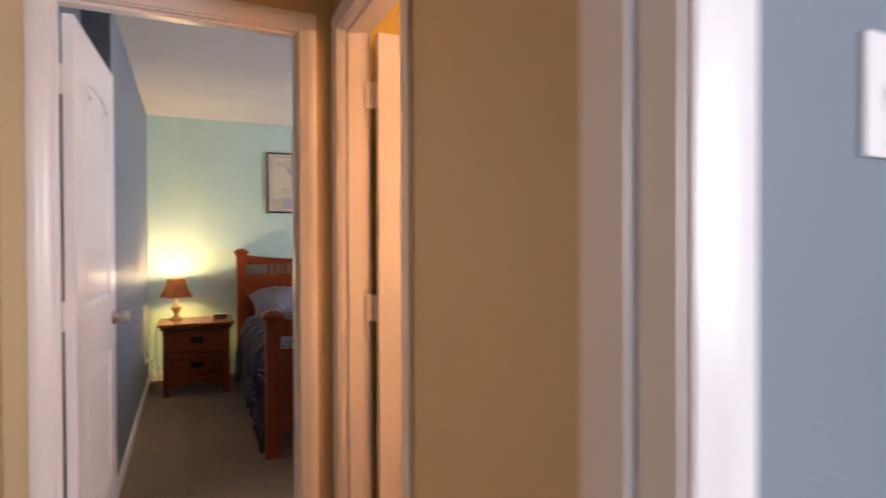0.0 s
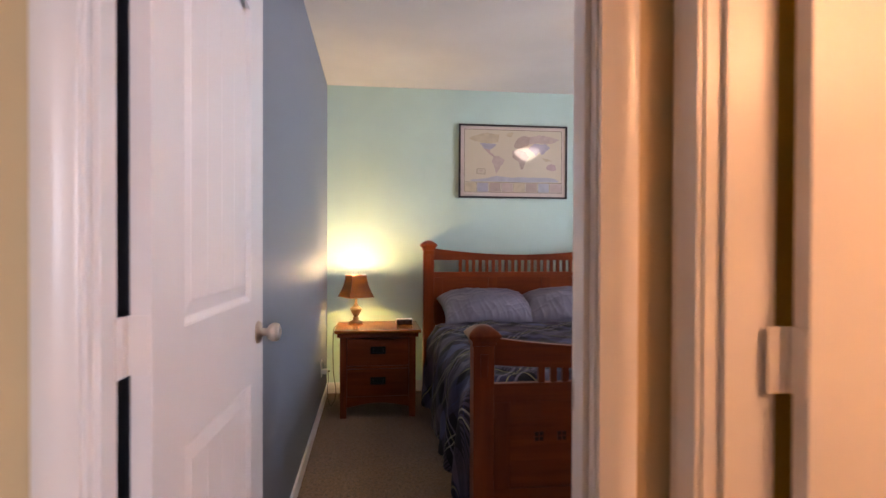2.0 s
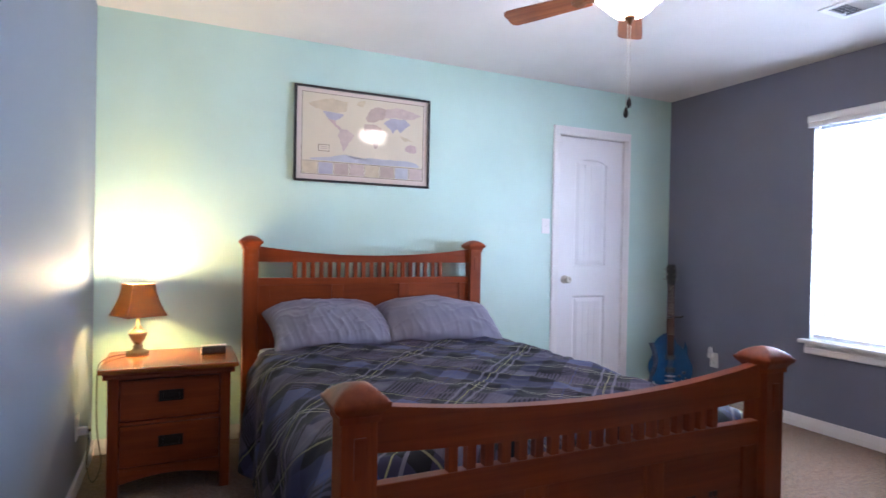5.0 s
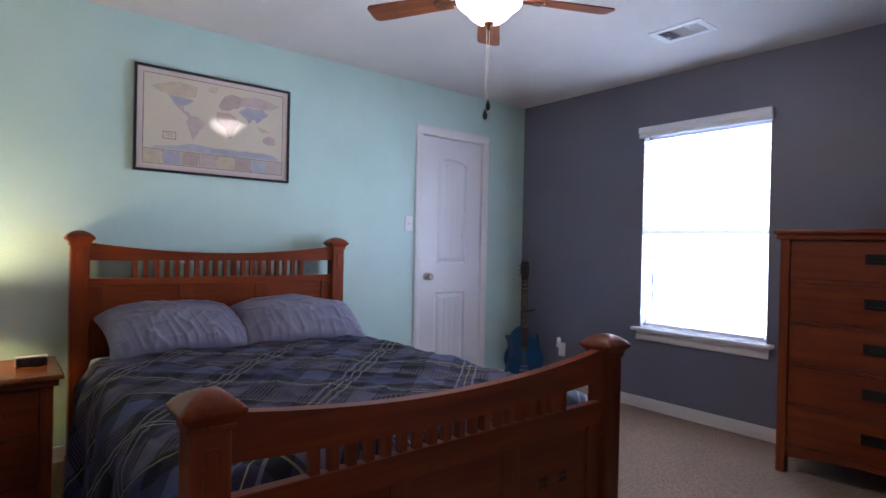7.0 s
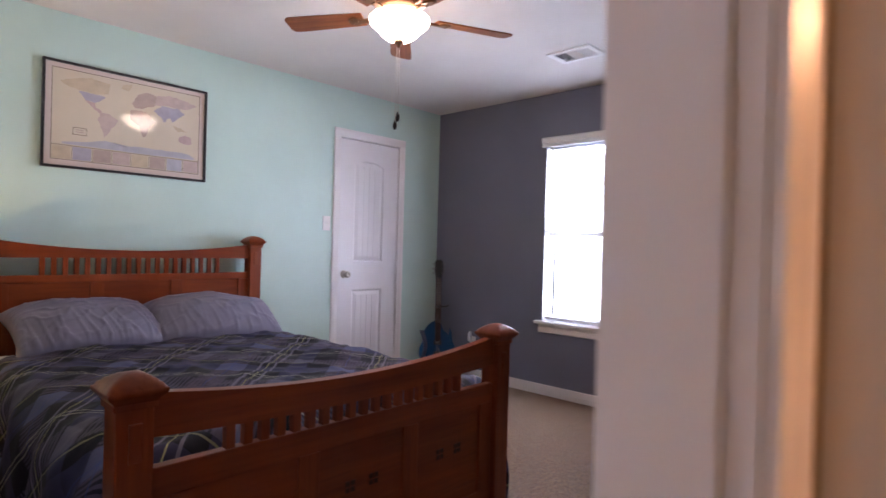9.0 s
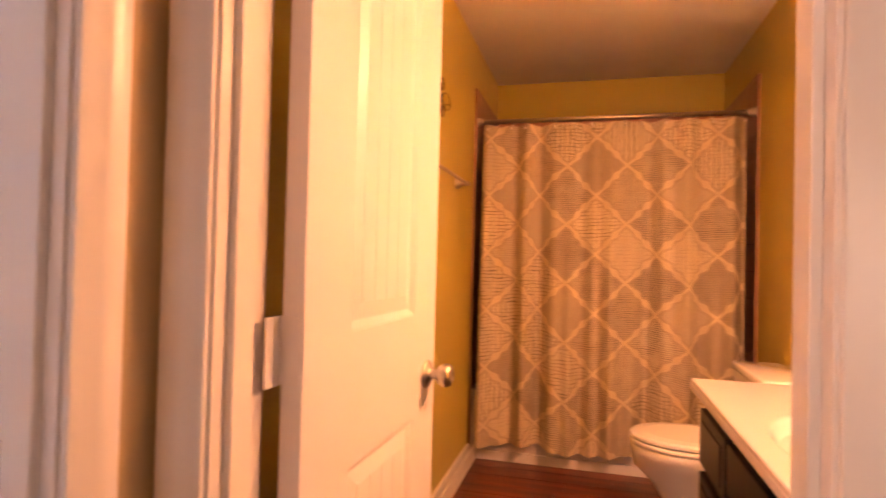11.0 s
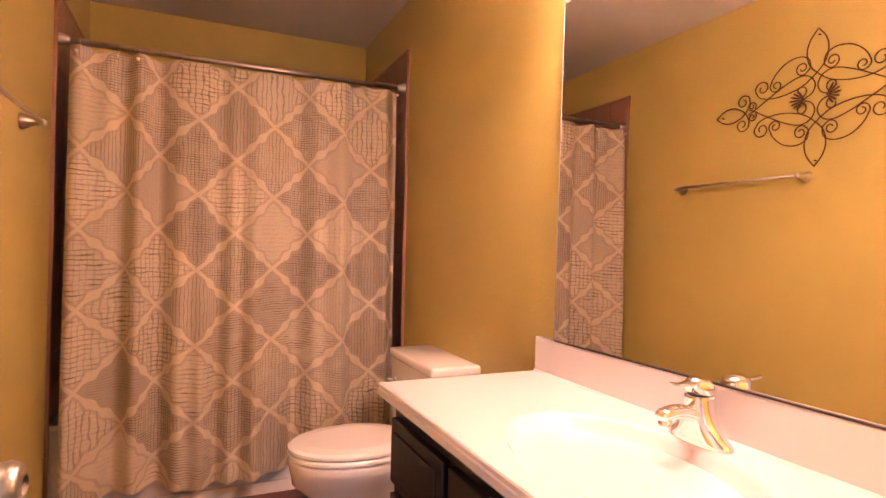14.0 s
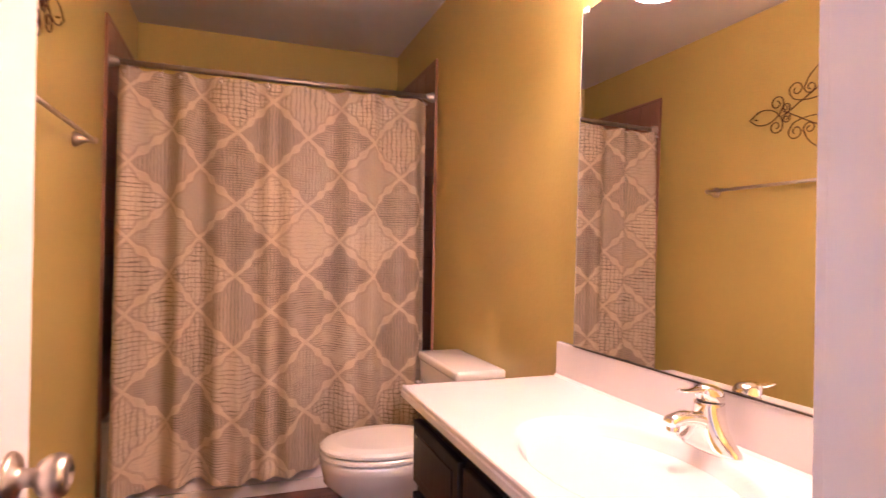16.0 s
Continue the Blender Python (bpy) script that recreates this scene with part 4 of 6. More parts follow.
def chest(name, label, category, W, D, Ht, rows, m, legs, over, arch, top_mat):
    """Case with corner posts, a moulded top, drawers with black pulls and an arched apron. Local front faces -y, origin at the left front floor corner of the posts."""
    t = thing(name, label, category)
    t.matrix_basis = m
    part("top", boxes((-over, W + over, -over, D, Ht - 0.022, Ht), bev=0.006), top_mat, t)
    bm = bmesh.new()
    casing_profile(bm, (-over * 0.5, -over * 0.5 + 0.012, Ht - 0.022), (W + over * 0.5, -over * 0.5 + 0.012, Ht - 0.022), (0, -1, 0), (0, 0, -1), 0.028, 0.012)
    part("cornice", bm, CHERRY_X, t)
    for x in (0, W - 0.046):
        for y in (0, D - 0.05):
            part("post", boxes((x, x + 0.046, y, y + 0.046, 0, Ht - 0.022), bev=0.004), CHERRY, t)
    part("case", boxes((0.012, W - 0.012, 0.026, D - 0.01, legs, Ht - 0.022)), CHERRY_X, t)
    z1 = Ht - 0.05
    z0 = legs + 0.035
    hh = (z1 - z0) / rows
    part("frame_rail", boxes((0.046, W - 0.046, 0.012, 0.03, z1, Ht - 0.022), bev=0.002), CHERRY_X, t)
    for i in range(rows):
        a = z0 + i * hh
        part("rail", boxes((0.046, W - 0.046, 0.010, 0.03, a - 0.008, a + 0.008), bev=0.003), CHERRY_X, t)
        dr = part("drawer", boxes((0.050, W - 0.050, 0.006, 0.04, a + 0.012, a + hh - 0.012), bev=0.003), CHERRY_X, t)
        pull_handle(dr, pose(W / 2, 0.006, a + hh * 0.56))
    n = 20
    low = [(0.046 + (W - 0.092) * i / n, legs - 0.03 + arch * math.sin(math.pi * i / n)) for i in range(n + 1)]
    bm = bmesh.new()
    prism(bm, low + [(W - 0.046, z0 - 0.008), (0.046, z0 - 0.008)], Matrix.Translation((0, 0.012, 0)), 0.016)
    part("apron", bm, CHERRY_X, t)
    return t


chest("nightstand", "cherry-stained nightstand with two drawers and black pulls", "nightstand", 0.515, 0.43, 0.603, 2, pose(0.138, -0.675, 0), 0.10, 0.035, 0.03, CHERRY_TOP_LIT)
chest("dresser", "tall cherry-stained chest of five drawers by the window", "dresser", 0.86, 0.45, 1.298, 5, pose(3.755, -2.325, 0, 0, 0, -90), 0.115, 0.028, 0.035, CHERRY_X)


def table_lamp():
    t = thing("table_lamp", "lit table lamp with a brown square bell shade", "lamp", (0.237, -0.36, 0.603))
    bm = bmesh.new()
    lathe(bm, [(0.052, 0), (0.052, 0.012), (0.046, 0.018), (0.03, 0.022), (0.02, 0.034), (0.024, 0.042), (0.016, 0.05), (0.018, 0.056), (0.030, 0.075), (0.041, 0.098), (0.043, 0.108), (0.034, 0.120), (0.018, 0.130), (0.02, 0.136), (0.011, 0.145), (0.009, 0.185)], seg=28)
    part("base", bm, CERAMIC, t, "turned aged-brass base", smooth=True)
    bm = bmesh.new()
    lathe(bm, [(0.011, 0.185), (0.013, 0.19), (0.013, 0.212), (0.010, 0.216)], seg=14)
    part("socket", bm, BRONZE, t)
    bm = bmesh.new()
    lathe(bm, [(0.010, 0.216), (0.016, 0.225), (0.021, 0.27), (0.026, 0.315), (0.025, 0.333), (0.012, 0.345), (0.002, 0.349)], seg=16)
    b = part("bulb", bm, glow_mat("lit_bulb_glass", (1.0, 0.80, 0.45), 12.0, (0.9, 0.9, 0.85)), t, smooth=True)
    b.visible_shadow = False
    n = 12
    R = Matrix.Rotation(radians(28), 3, "Z")

    def shade_pt(u, v):
        k = u * 4
        i = int(k) % 4
        fr = k - int(k)
        cs = ((-1, -1), (1, -1), (1, 1), (-1, 1), (-1, -1))
        a, b = cs[i], cs[i + 1] if i < 4 else cs[0]
        w = 0.097 + (0.056 - 0.097) * (1 - (1 - v) ** 1.7)
        bow = 1 - 0.05 * math.sin(math.pi * fr)
        p = R @ Vector(((a[0] + (b[0] - a[0]) * fr) * w * bow, (a[1] + (b[1] - a[1]) * fr) * w * bow, 0))
        return (p.x, p.y, 0.197 + 0.156 * v)
    bm = bmesh.new()
    vs = [[bm.verts.new(shade_pt((i / (4 * n)) % 1.0, j / 10)) for i in range(4 * n)] for j in range(11)]
    for j in range(10):
        for i in range(4 * n):
            bm.faces.new((vs[j][i], vs[j][(i + 1) % (4 * n)], vs[j + 1][(i + 1) % (4 * n)], vs[j + 1][i]))
    sh = part("shade", bm, SHADE, t, "brown translucent bell shade", smooth=True)
    shade_auto(sh, 50)
    bm = bmesh.new()
    lv = [[bm.verts.new(shade_pt((i / (4 * n)) % 1.0, 0.02 + 0.096 * j)) for i in range(4 * n)] for j in range(11)]
    for v in bm.verts:
        v.co.x, v.co.y = v.co.x * 0.965, v.co.y * 0.965
    for j in range(10):
        for i in range(4 * n):
            bm.faces.new((lv[j][i], lv[j][(i + 1) % (4 * n)], lv[j + 1][(i + 1) % (4 * n)], lv[j + 1][i]))
    part("shade_lining", bm, LINING, sh, "cream cloth lining", smooth=True)
    for v in (0.0, 1.0):
        bm = bmesh.new()
        pts = [shade_pt((i / 48) % 1.0, v) for i in range(49)]
        sweep(bm, pts, 0.003, 6)
        part("shade_trim", bm, BRONZE, t)
    for i in range(4):
        bm = bmesh.new()
        sweep(bm, [shade_pt(i / 4 + 1e-6, v / 10) for v in range(11)], 0.0022, 6)
        part("shade_rib", bm, BRONZE, t)
    return t


table_lamp()


def cord(name, label, pts, r=0.0028, mat_=None):
    bm = bmesh.new()
    fine = []
    P = [Vector(p) for p in pts]
    P = [P[0]] + P + [P[-1]]
    for i in range(1, len(P) - 2):
        for k in range(8):
            t = k / 8
            a, b, c, d = P[i - 1], P[i], P[i + 1], P[i + 2]
            fine.append(0.5 * ((2 * b) + (c - a) * t + (2 * a - 5 * b + 4 * c - d) * t * t + (3 * b - a - 3 * c + d) * t ** 3))
    fine.append(P[-1])
    sweep(bm, fine, r, 6)
    return tagged(part(name, bm, mat_ or CORD, None, smooth=True), label, "cord")


cord("lamp_cord", "thin brown lamp cord running to the wall outlet", [(0.19, -0.37, 0.608), (0.13, -0.44, 0.612), (0.093, -0.55, 0.60), (0.085, -0.56, 0.50), (0.088, -0.56, 0.30), (0.105, -0.55, 0.14), (0.07, -0.53, 0.05), (0.045, -0.52, 0.12), (0.05, -0.515, 0.26), (0.04, -0.51, 0.288)])
plug = thing("plug_adapter", "white plug adapter in the outlet", "plug", (0.008, -0.51, 0.29))
part("plug_body", boxes((0, 0.038, -0.016, 0.016, -0.017, 0.017), bev=0.004), PLASTIC, plug)
part("plug_neck", boxes((0.038, 0.052, -0.006, 0.006, -0.006, 0.006), bev=0.002), CORD, plug)

ck = thing("alarm_clock", "small black alarm clock with white rim on the nightstand", "clock", (0.588, -0.44, 0.603))
part("clock_case", boxes((-0.058, 0.058, -0.020, 0.028, 0, 0.038), bev=0.008), BLACKP, ck)
part("clock_face", boxes((-0.054, 0.054, -0.024, -0.018, 0.004, 0.034), bev=0.003), BLACKP, ck)
part("white_rim", boxes((-0.060, 0.060, -0.012, 0.030, 0.0345, 0.0395), (-0.061, -0.0565, -0.012, 0.030, 0.002, 0.037), bev=0.002), PLASTIC, ck)
part("digits", boxes(*[(x, x + 0.004, -0.0248, -0.0235, 0.012, 0.026) for x in (-0.034, -0.020, 0.010, 0.024)]), plain("dim_digit_grey", (0.05, 0.05, 0.055), 0.5), ck)

# framed world map
PAPER = plain("cream_map_paper", (0.62, 0.55, 0.42), 0.5, 0, 0.05, 6, 1.0, 0)
BORDER = plain("pinkish_map_border", (0.62, 0.52, 0.46), 0.5, 0, 0.04, 6, 1.0, 0)
INK = plain("brown_map_ink", (0.10, 0.07, 0.05), 0.5, 0, 0.1, 20, 1.0, 0)
mp = thing("framed_map", "framed world map print with a thin black frame", "picture", (1.505, 0, 1.865))
mw, mh = 0.455, 0.30
fr = part("frame", boxes((-mw, mw, -0.024, 0, mh - 0.014, mh), (-mw, mw, -0.024, 0, -mh, -mh + 0.014), (-mw, -mw + 0.014, -0.024, 0, -mh + 0.014, mh - 0.014), (mw - 0.014, mw, -0.024, 0, -mh + 0.014, mh - 0.014), bev=0.0015), BLACKP, mp, "thin black frame")
part("print_border", boxes((-mw + 0.012, mw - 0.012, -0.012, -0.002, -mh + 0.012, mh - 0.012)), BORDER, mp)
part("map_sheet", boxes((-0.408, 0.408, -0.0125, -0.011, -0.252, 0.258)), PAPER, mp)
bm = boxes(*[(a, b, -0.0131, -0.012, c, d) for a, b, c, d in ((-0.41, 0.41, 0.257, 0.260), (-0.41, 0.41, -0.254, -0.251), (-0.41, -0.407, -0.254, 0.26), (0.407, 0.41, -0.254, 0.26), (-0.41, 0.41, -0.172, -0.169))])
for i in range(1, 8):
    box(bm, -0.41 + i * 0.1025 - 0.001, -0.41 + i * 0.1025 + 0.001, -0.0131, -0.012, -0.252, -0.17)
part("ruled_border", bm, INK, mp)
TINTS = [plain("map_tint", c, 0.5, 0, 0.22, 26, 1.0, 0) for c in ((0.54, 0.45, 0.31), (0.38, 0.36, 0.44), (0.49, 0.36, 0.34), (0.44, 0.34, 0.29), (0.51, 0.40, 0.36), (0.43, 0.43, 0.49))]
for i in range(8):
    part("inset_chart", boxes((-0.405 + i * 0.1025, -0.405 + i * 0.1025 + 0.092, -0.0128, -0.012, -0.248, -0.175)), TINTS[(0, 1, 3, 4, 0, 3, 5, 4)[i]], mp)


def land(outline, tint, seed, y=-0.0129):
    """A land shape: a coarse outline with a ragged coast."""
    pts = []
    n = len(outline)
    for i in range(n):
        a, b = Vector(outline[i]), Vector(outline[(i + 1) % n])
        for k in range(6):
            p = a.lerp(b, k / 6)
            pts.append((p.x + 0.007 * noise.noise((p.x * 60, p.y * 60, seed)), p.y + 0.007 * noise.noise((p.x * 60, p.y * 60, seed + 9))))
    bm = bmesh.new()
    prism(bm, pts, Matrix.Translation((0, y, 0)), 0.0008)
    bmesh.ops.triangulate(bm, faces=[f for f in bm.faces if len(f.verts) > 4])
    part("land", bm, TINTS[tint], mp)


land([(-0.37, 0.19), (-0.30, 0.215), (-0.22, 0.235), (-0.12, 0.22), (-0.13, 0.16), (-0.19, 0.145), (-0.27, 0.15), (-0.35, 0.17)], 0, 1)
land([(-0.28, 0.15), (-0.19, 0.145), (-0.14, 0.14), (-0.17, 0.11), (-0.20, 0.095), (-0.25, 0.11)], 1, 2)
land([(-0.25, 0.105), (-0.20, 0.095), (-0.19, 0.07), (-0.16, 0.055), (-0.17, 0.04), (-0.215, 0.07)], 2, 3)
land([(-0.17, 0.045), (-0.12, 0.045), (-0.07, 0.01), (-0.10, -0.03), (-0.13, -0.08), (-0.145, -0.105), (-0.16, -0.05), (-0.18, 0.0)], 4, 4)
land([(-0.05, 0.235), (0.0, 0.245), (-0.02, 0.20), (-0.06, 0.21)], 0, 5)
land([(-0.01, 0.09), (0.05, 0.10), (0.10, 0.085), (0.13, 0.04), (0.10, 0.0), (0.085, -0.05), (0.06, -0.06), (0.045, 0.0), (-0.005, 0.03)], 3, 6)
land([(0.0, 0.135), (0.03, 0.19), (0.08, 0.215), (0.14, 0.205), (0.13, 0.14), (0.07, 0.115), (0.02, 0.105)], 3, 7)
land([(0.14, 0.205), (0.22, 0.225), (0.32, 0.21), (0.39, 0.19), (0.34, 0.16), (0.28, 0.15), (0.20, 0.155), (0.13, 0.145)], 4, 8)
land([(0.17, 0.15), (0.28, 0.15), (0.31, 0.12), (0.27, 0.085), (0.24, 0.06), (0.22, 0.09), (0.19, 0.05), (0.16, 0.09), (0.12, 0.11)], 1, 9)
land([(0.24, 0.04), (0.29, 0.03), (0.33, 0.01), (0.28, 0.005), (0.25, 0.02)], 0, 10)
land([(0.28, -0.03), (0.32, -0.01), (0.36, -0.03), (0.36, -0.065), (0.32, -0.07), (0.28, -0.06)], 2, 11)
land([(-0.36, -0.155), (-0.22, -0.135), (-0.13, -0.115), (-0.06, -0.14), (0.05, -0.125), (0.2, -0.125), (0.34, -0.13), (0.38, -0.155), (0.36, -0.165), (-0.35, -0.165)], 5, 12)
part("title_box", boxes((-0.305, -0.235, -0.0134, -0.012, -0.105, -0.062)), INK, mp)
part("title_paper", boxes((-0.302, -0.238, -0.0138, -0.0125, -0.102, -0.065)), PAPER, mp)
part("title_lettering", boxes(*[(-0.29, -0.25, -0.0141, -0.0135, z - 0.0025, z + 0.0025) for z in (-0.076, -0.088)]), TINTS[3], mp)

# ceiling fan
fan = thing("ceiling_fan", "bronze ceiling fan with wooden blades and a lit glass bowl", "ceiling fan", (2.11, -1.75, H))
bm = bmesh.new()
lathe(bm, [(0.068, 0), (0.068, -0.012), (0.055, -0.035), (0.03, -0.05), (0.014, -0.055), (0.014, -0.07), (0.05, -0.075), (0.095, -0.085), (0.105, -0.10), (0.105, -0.135), (0.09, -0.155), (0.055, -0.165), (0.05, -0.172), (0.075, -0.178), (0.08, -0.19)], seg=32)
part("motor_housing", bm, BRONZE, fan, smooth=True)
bm = bmesh.new()
lathe(bm, [(0.100, -0.168), (0.128, -0.176), (0.143, -0.192), (0.140, -0.212), (0.118, -0.232), (0.098, -0.248), (0.085, -0.266), (0.06, -0.284), (0.03, -0.292), (0.004, -0.294)], seg=40)
bowl = part("glass_bowl", bm, GLOW, fan, "glowing frosted glass bowl", smooth=True)
bowl.visible_shadow = False
bm = bmesh.new()
lathe(bm, [(0.004, -0.29), (0.024, -0.292), (0.022, -0.302), (0.012, -0.308), (0.009, -0.32), (0.005, -0.326)], seg=18)
part("finial", bm, BRONZE, fan, smooth=True)
for i in range(5):
    ang = 47 + 72 * i
    m = pose(0, 0, -0.178, 0, 0, ang) @ pose(0, 0, 0, 11, 0, 0)
    bm = bmesh.new()
    n = 14
    out = [(0.18, -0.048), (0.50, -0.060)] + [(0.555 + 0.03 * math.cos(a), 0.030 * (1 if a > 0 else -1) + 0.03 * math.sin(a)) for a in [(-90 + 180 * k / n) * math.pi / 180 for k in range(n + 1)]] + [(0.50, 0.060), (0.18, 0.048)]
    a = [bm.verts.new((x, y, 0)) for x, y in out]
    b = [bm.verts.new((x, y, 0.006)) for x, y in out]
    bm.faces.new(list(reversed(a)))
    bm.faces.new(b)
    for k in range(len(a)):
        bm.faces.new((a[k], a[(k + 1) % len(a)], b[(k + 1) % len(a)], b[k]))
    bl_ = part("blade", bm, BLADE, fan, "brown wooden blade", m=m)
    bm = boxes((0.085, 0.20, -0.014, 0.014, -0.012, -0.002), bev=0.003)
    lathe(bm, [(0.03, -0.008), (0.034, -0.004), (0.034, 0.0)], (0.225, 0, -0.001), 18)
    for dx, dy in ((0.012, 0.014), (0.012, -0.014), (-0.012, 0)):
        lathe(bm, [(0.004, -0.004), (0.006, 0)], (0.225 + dx, dy, -0.008), 8)
    part("blade_iron", bm, BRONZE, bl_)
for dx, dy, z1 in ((0.004, 0.0, -0.655), (-0.006, 0.006, -0.695)):
    bm = bmesh.new()
    rod(bm, (dx, dy, -0.32), (dx, dy, z1 + 0.03), 0.0013, 6)
    for k in range(36):
        z = -0.33 + (z1 + 0.34) * k / 36
        lathe(bm, [(0.0005, -0.0025), (0.0024, 0), (0.0005, 0.0025)], (dx, dy, z), 6)
    ch = part("pull_chain", bm, NICKEL, fan)
    bm = bmesh.new()
    lathe(bm, [(0.002, 0.03), (0.007, 0.018), (0.011, 0.002), (0.008, -0.012), (0.002, -0.018)], (dx, dy, z1), 12)
    part("chain_fob", bm, PULL, ch, smooth=True)

# ceiling vent
vt = thing("ceiling_vent", "white louvred ceiling vent", "vent", (3.52, -1.87, H))
part("vent_frame", boxes((-0.11, 0.11, -0.155, -0.12, -0.008, 0), (-0.11, 0.11, 0.12, 0.155, -0.008, 0), (-0.11, -0.075, -0.12, 0.12, -0.008, 0), (0.075, 0.11, -0.12, 0.12, -0.008, 0), bev=0.002), PLASTIC, vt)
# Grey sheet behind the louvres: the duct's shade is put into its colour.
part("vent_backing", boxes((-0.076, 0.076, -0.121, 0.121, -0.002, -0.0005)), plain("vent_shade_grey", (0.22, 0.22, 0.23), 0.8), vt)
for i in range(12):
    y = -0.112 + i * 0.0204
    a = -38 if i < 4 else (38 if i > 7 else 0)
    if a:
        part("slat", boxes((-0.075, 0.075, -0.0075, 0.0075, -0.0006, 0.0006)), PLASTIC, vt, m=pose(0, y, -0.006, a, 0, 0))
for i in range(9):
    part("slat", boxes((-0.0065, 0.0065, -0.036, 0.036, -0.0006, 0.0006)), PLASTIC, vt, m=pose(-0.066 + i * 0.0165, 0, -0.006, 0, 35, 0))
part("lever", boxes((0.02, 0.035, 0.095, 0.10, -0.014, -0.006)), PLASTIC, vt)


def guitar():
    """Single-cut electric guitar leaning in the corner, in its local frame: front faces -y, z up the neck."""
    g = thing("electric_guitar", "blue single-cut electric guitar leaning in the corner", "guitar")
    g.matrix_basis = pose(4.06, -0.20, 0.02, -7, 0, -42)
    out = []
    for k in range(72):
        a = 2 * math.pi * k / 72
        low, up = 0.196, 0.15
        s = math.sin(a)
        base = low * (0.5 - 0.5 * s) + up * (0.5 + 0.5 * s)
        waist = 1 - 0.17 * math.exp(-((s - 0.22) / 0.28) ** 2)
        x = math.cos(a) * base * waist
        z = 0.245 + 0.232 * s
        if x > 0.02 and s > 0.75:      # cutaway
            z -= 0.075 * min(1, (x - 0.02) / 0.03)
        out.append((x, z))
    bm = bmesh.new()
    prism(bm, out, Matrix.Translation((0, -0.022, 0)), 0.044)
    part("body", bm, BLUEBODY, g, "glossy blue body", bev=0.006)
    part("neck", boxes((-0.024, 0.024, -0.036, -0.012, 0.33, 0.86), bev=0.006), wood("neck_wood", (0.05, 0.015, 0.006), (0.12, 0.04, 0.015), 2), g)
    fb = part("fretboard", boxes((-0.026, 0.026, -0.043, -0.034, 0.29, 0.865)), wood("rosewood", (0.02, 0.008, 0.005), (0.06, 0.025, 0.015), 2), g)
    for i in range(18):
        z = 0.862 - 0.62 * (1 - 2 ** (-(i + 1) / 12))
        part("fret", boxes((-0.026, 0.026, -0.0445, -0.0425, z - 0.001, z + 0.001)), NICKEL, fb)
    bm = bmesh.new()
    prism(bm, [(-0.024, 0.86), (0.024, 0.86), (0.038, 0.93), (0.036, 1.02), (0.014, 1.045), (0, 1.03), (-0.014, 1.045), (-0.036, 1.02), (-0.038, 0.93)], Matrix.Translation((0, -0.034, 0)), 0.016)
    hd = part("headstock", bm, BLACKP, g, bev=0.002)
    for sx in (-1, 1):
        for k in range(3):
            bm = bmesh.new()
            z = 0.915 + 0.042 * k
            rod(bm, (sx * 0.036, -0.026, z), (sx * 0.052, -0.026, z), 0.003, 8)
            lathe(bm, [(0.004, -0.004), (0.010, 0), (0.004, 0.004)], (sx * 0.056, -0.026, z), 10)
            lathe(bm, [(0.005, 0), (0.004, 0.012)], seg=10, m=Matrix.Translation((sx * 0.024, -0.034, z)) @ pose(0, 0, 0, 90, 0, 0))
            part("tuning_peg", bm, CHROME, hd, smooth=True)
    for z in (0.275, 0.175):
        part("pickup", boxes((-0.036, 0.036, -0.032, -0.021, z - 0.02, z + 0.02), bev=0.002), BLACKP, g)
    part("bridge", boxes((-0.042, 0.042, -0.034, -0.021, 0.118, 0.132), bev=0.003), CHROME, g)
    part("tailpiece", boxes((-0.042, 0.042, -0.034, -0.021, 0.078, 0.094), bev=0.003), CHROME, g)
    for x, z in ((0.105, 0.16), (0.12, 0.11), (0.085, 0.09), (0.07, 0.13)):
        bm = bmesh.new()
        lathe(bm, [(0.012, 0), (0.011, 0.012), (0.008, 0.014)], seg=14, m=Matrix.Translation((x, -0.022, z)) @ pose(0, 0, 0, 90, 0, 0))
        part("control_knob", bm, BLACKP, g, smooth=True)
    for i in range(6):
        x = -0.018 + 0.0072 * i
        bm = bmesh.new()
        rod(bm, (x, -0.036, 0.09), (x * 0.9, -0.046, 0.87), 0.0006, 4)
        part("string", bm, NICKEL, g)
    return g


guitar()
STRAP = plain("patterned_strap", (0.06, 0.08, 0.13), 0.8, 0, 0.9, 55)
bm = bmesh.new()
grid(bm, 2, 16, lambda u, v: (3.90 - 0.025 + 0.05 * u + 0.05 * math.sin(v * 2.6), -0.13 - 0.03 * math.sin(v * 5) - 0.08 * (v - 0.5) ** 2, 0.42 - 0.38 * v))
st_ = part("guitar_strap", bm, STRAP, None, smooth=True)
tagged(st_, "dark blue patterned guitar strap hanging beside the guitar", "strap")
md = st_.modifiers.new("thick", "SOLIDIFY")
md.thickness = 0.004
gs = thing("guitar_stand", "black tubular guitar stand behind the blue guitar", "stand", (4.10, -0.14, 0))
bm = bmesh.new()
rod(bm, (0.03, 0.045, 0), (0.02, 0.03, 0.62), 0.009, 10)
part("upright", bm, BLACKP, gs)
bm = bmesh.new()
sweep(bm, [(0.02, 0.03, 0.60), (-0.03, -0.01, 0.62), (-0.065, -0.075, 0.63), (-0.075, -0.105, 0.64)], 0.008, 8)
sweep(bm, [(0.02, 0.03, 0.60), (0.035, -0.03, 0.62), (0.02, -0.105, 0.63), (0.015, -0.125, 0.64)], 0.008, 8)
part("yoke", bm, BLACKP, gs)
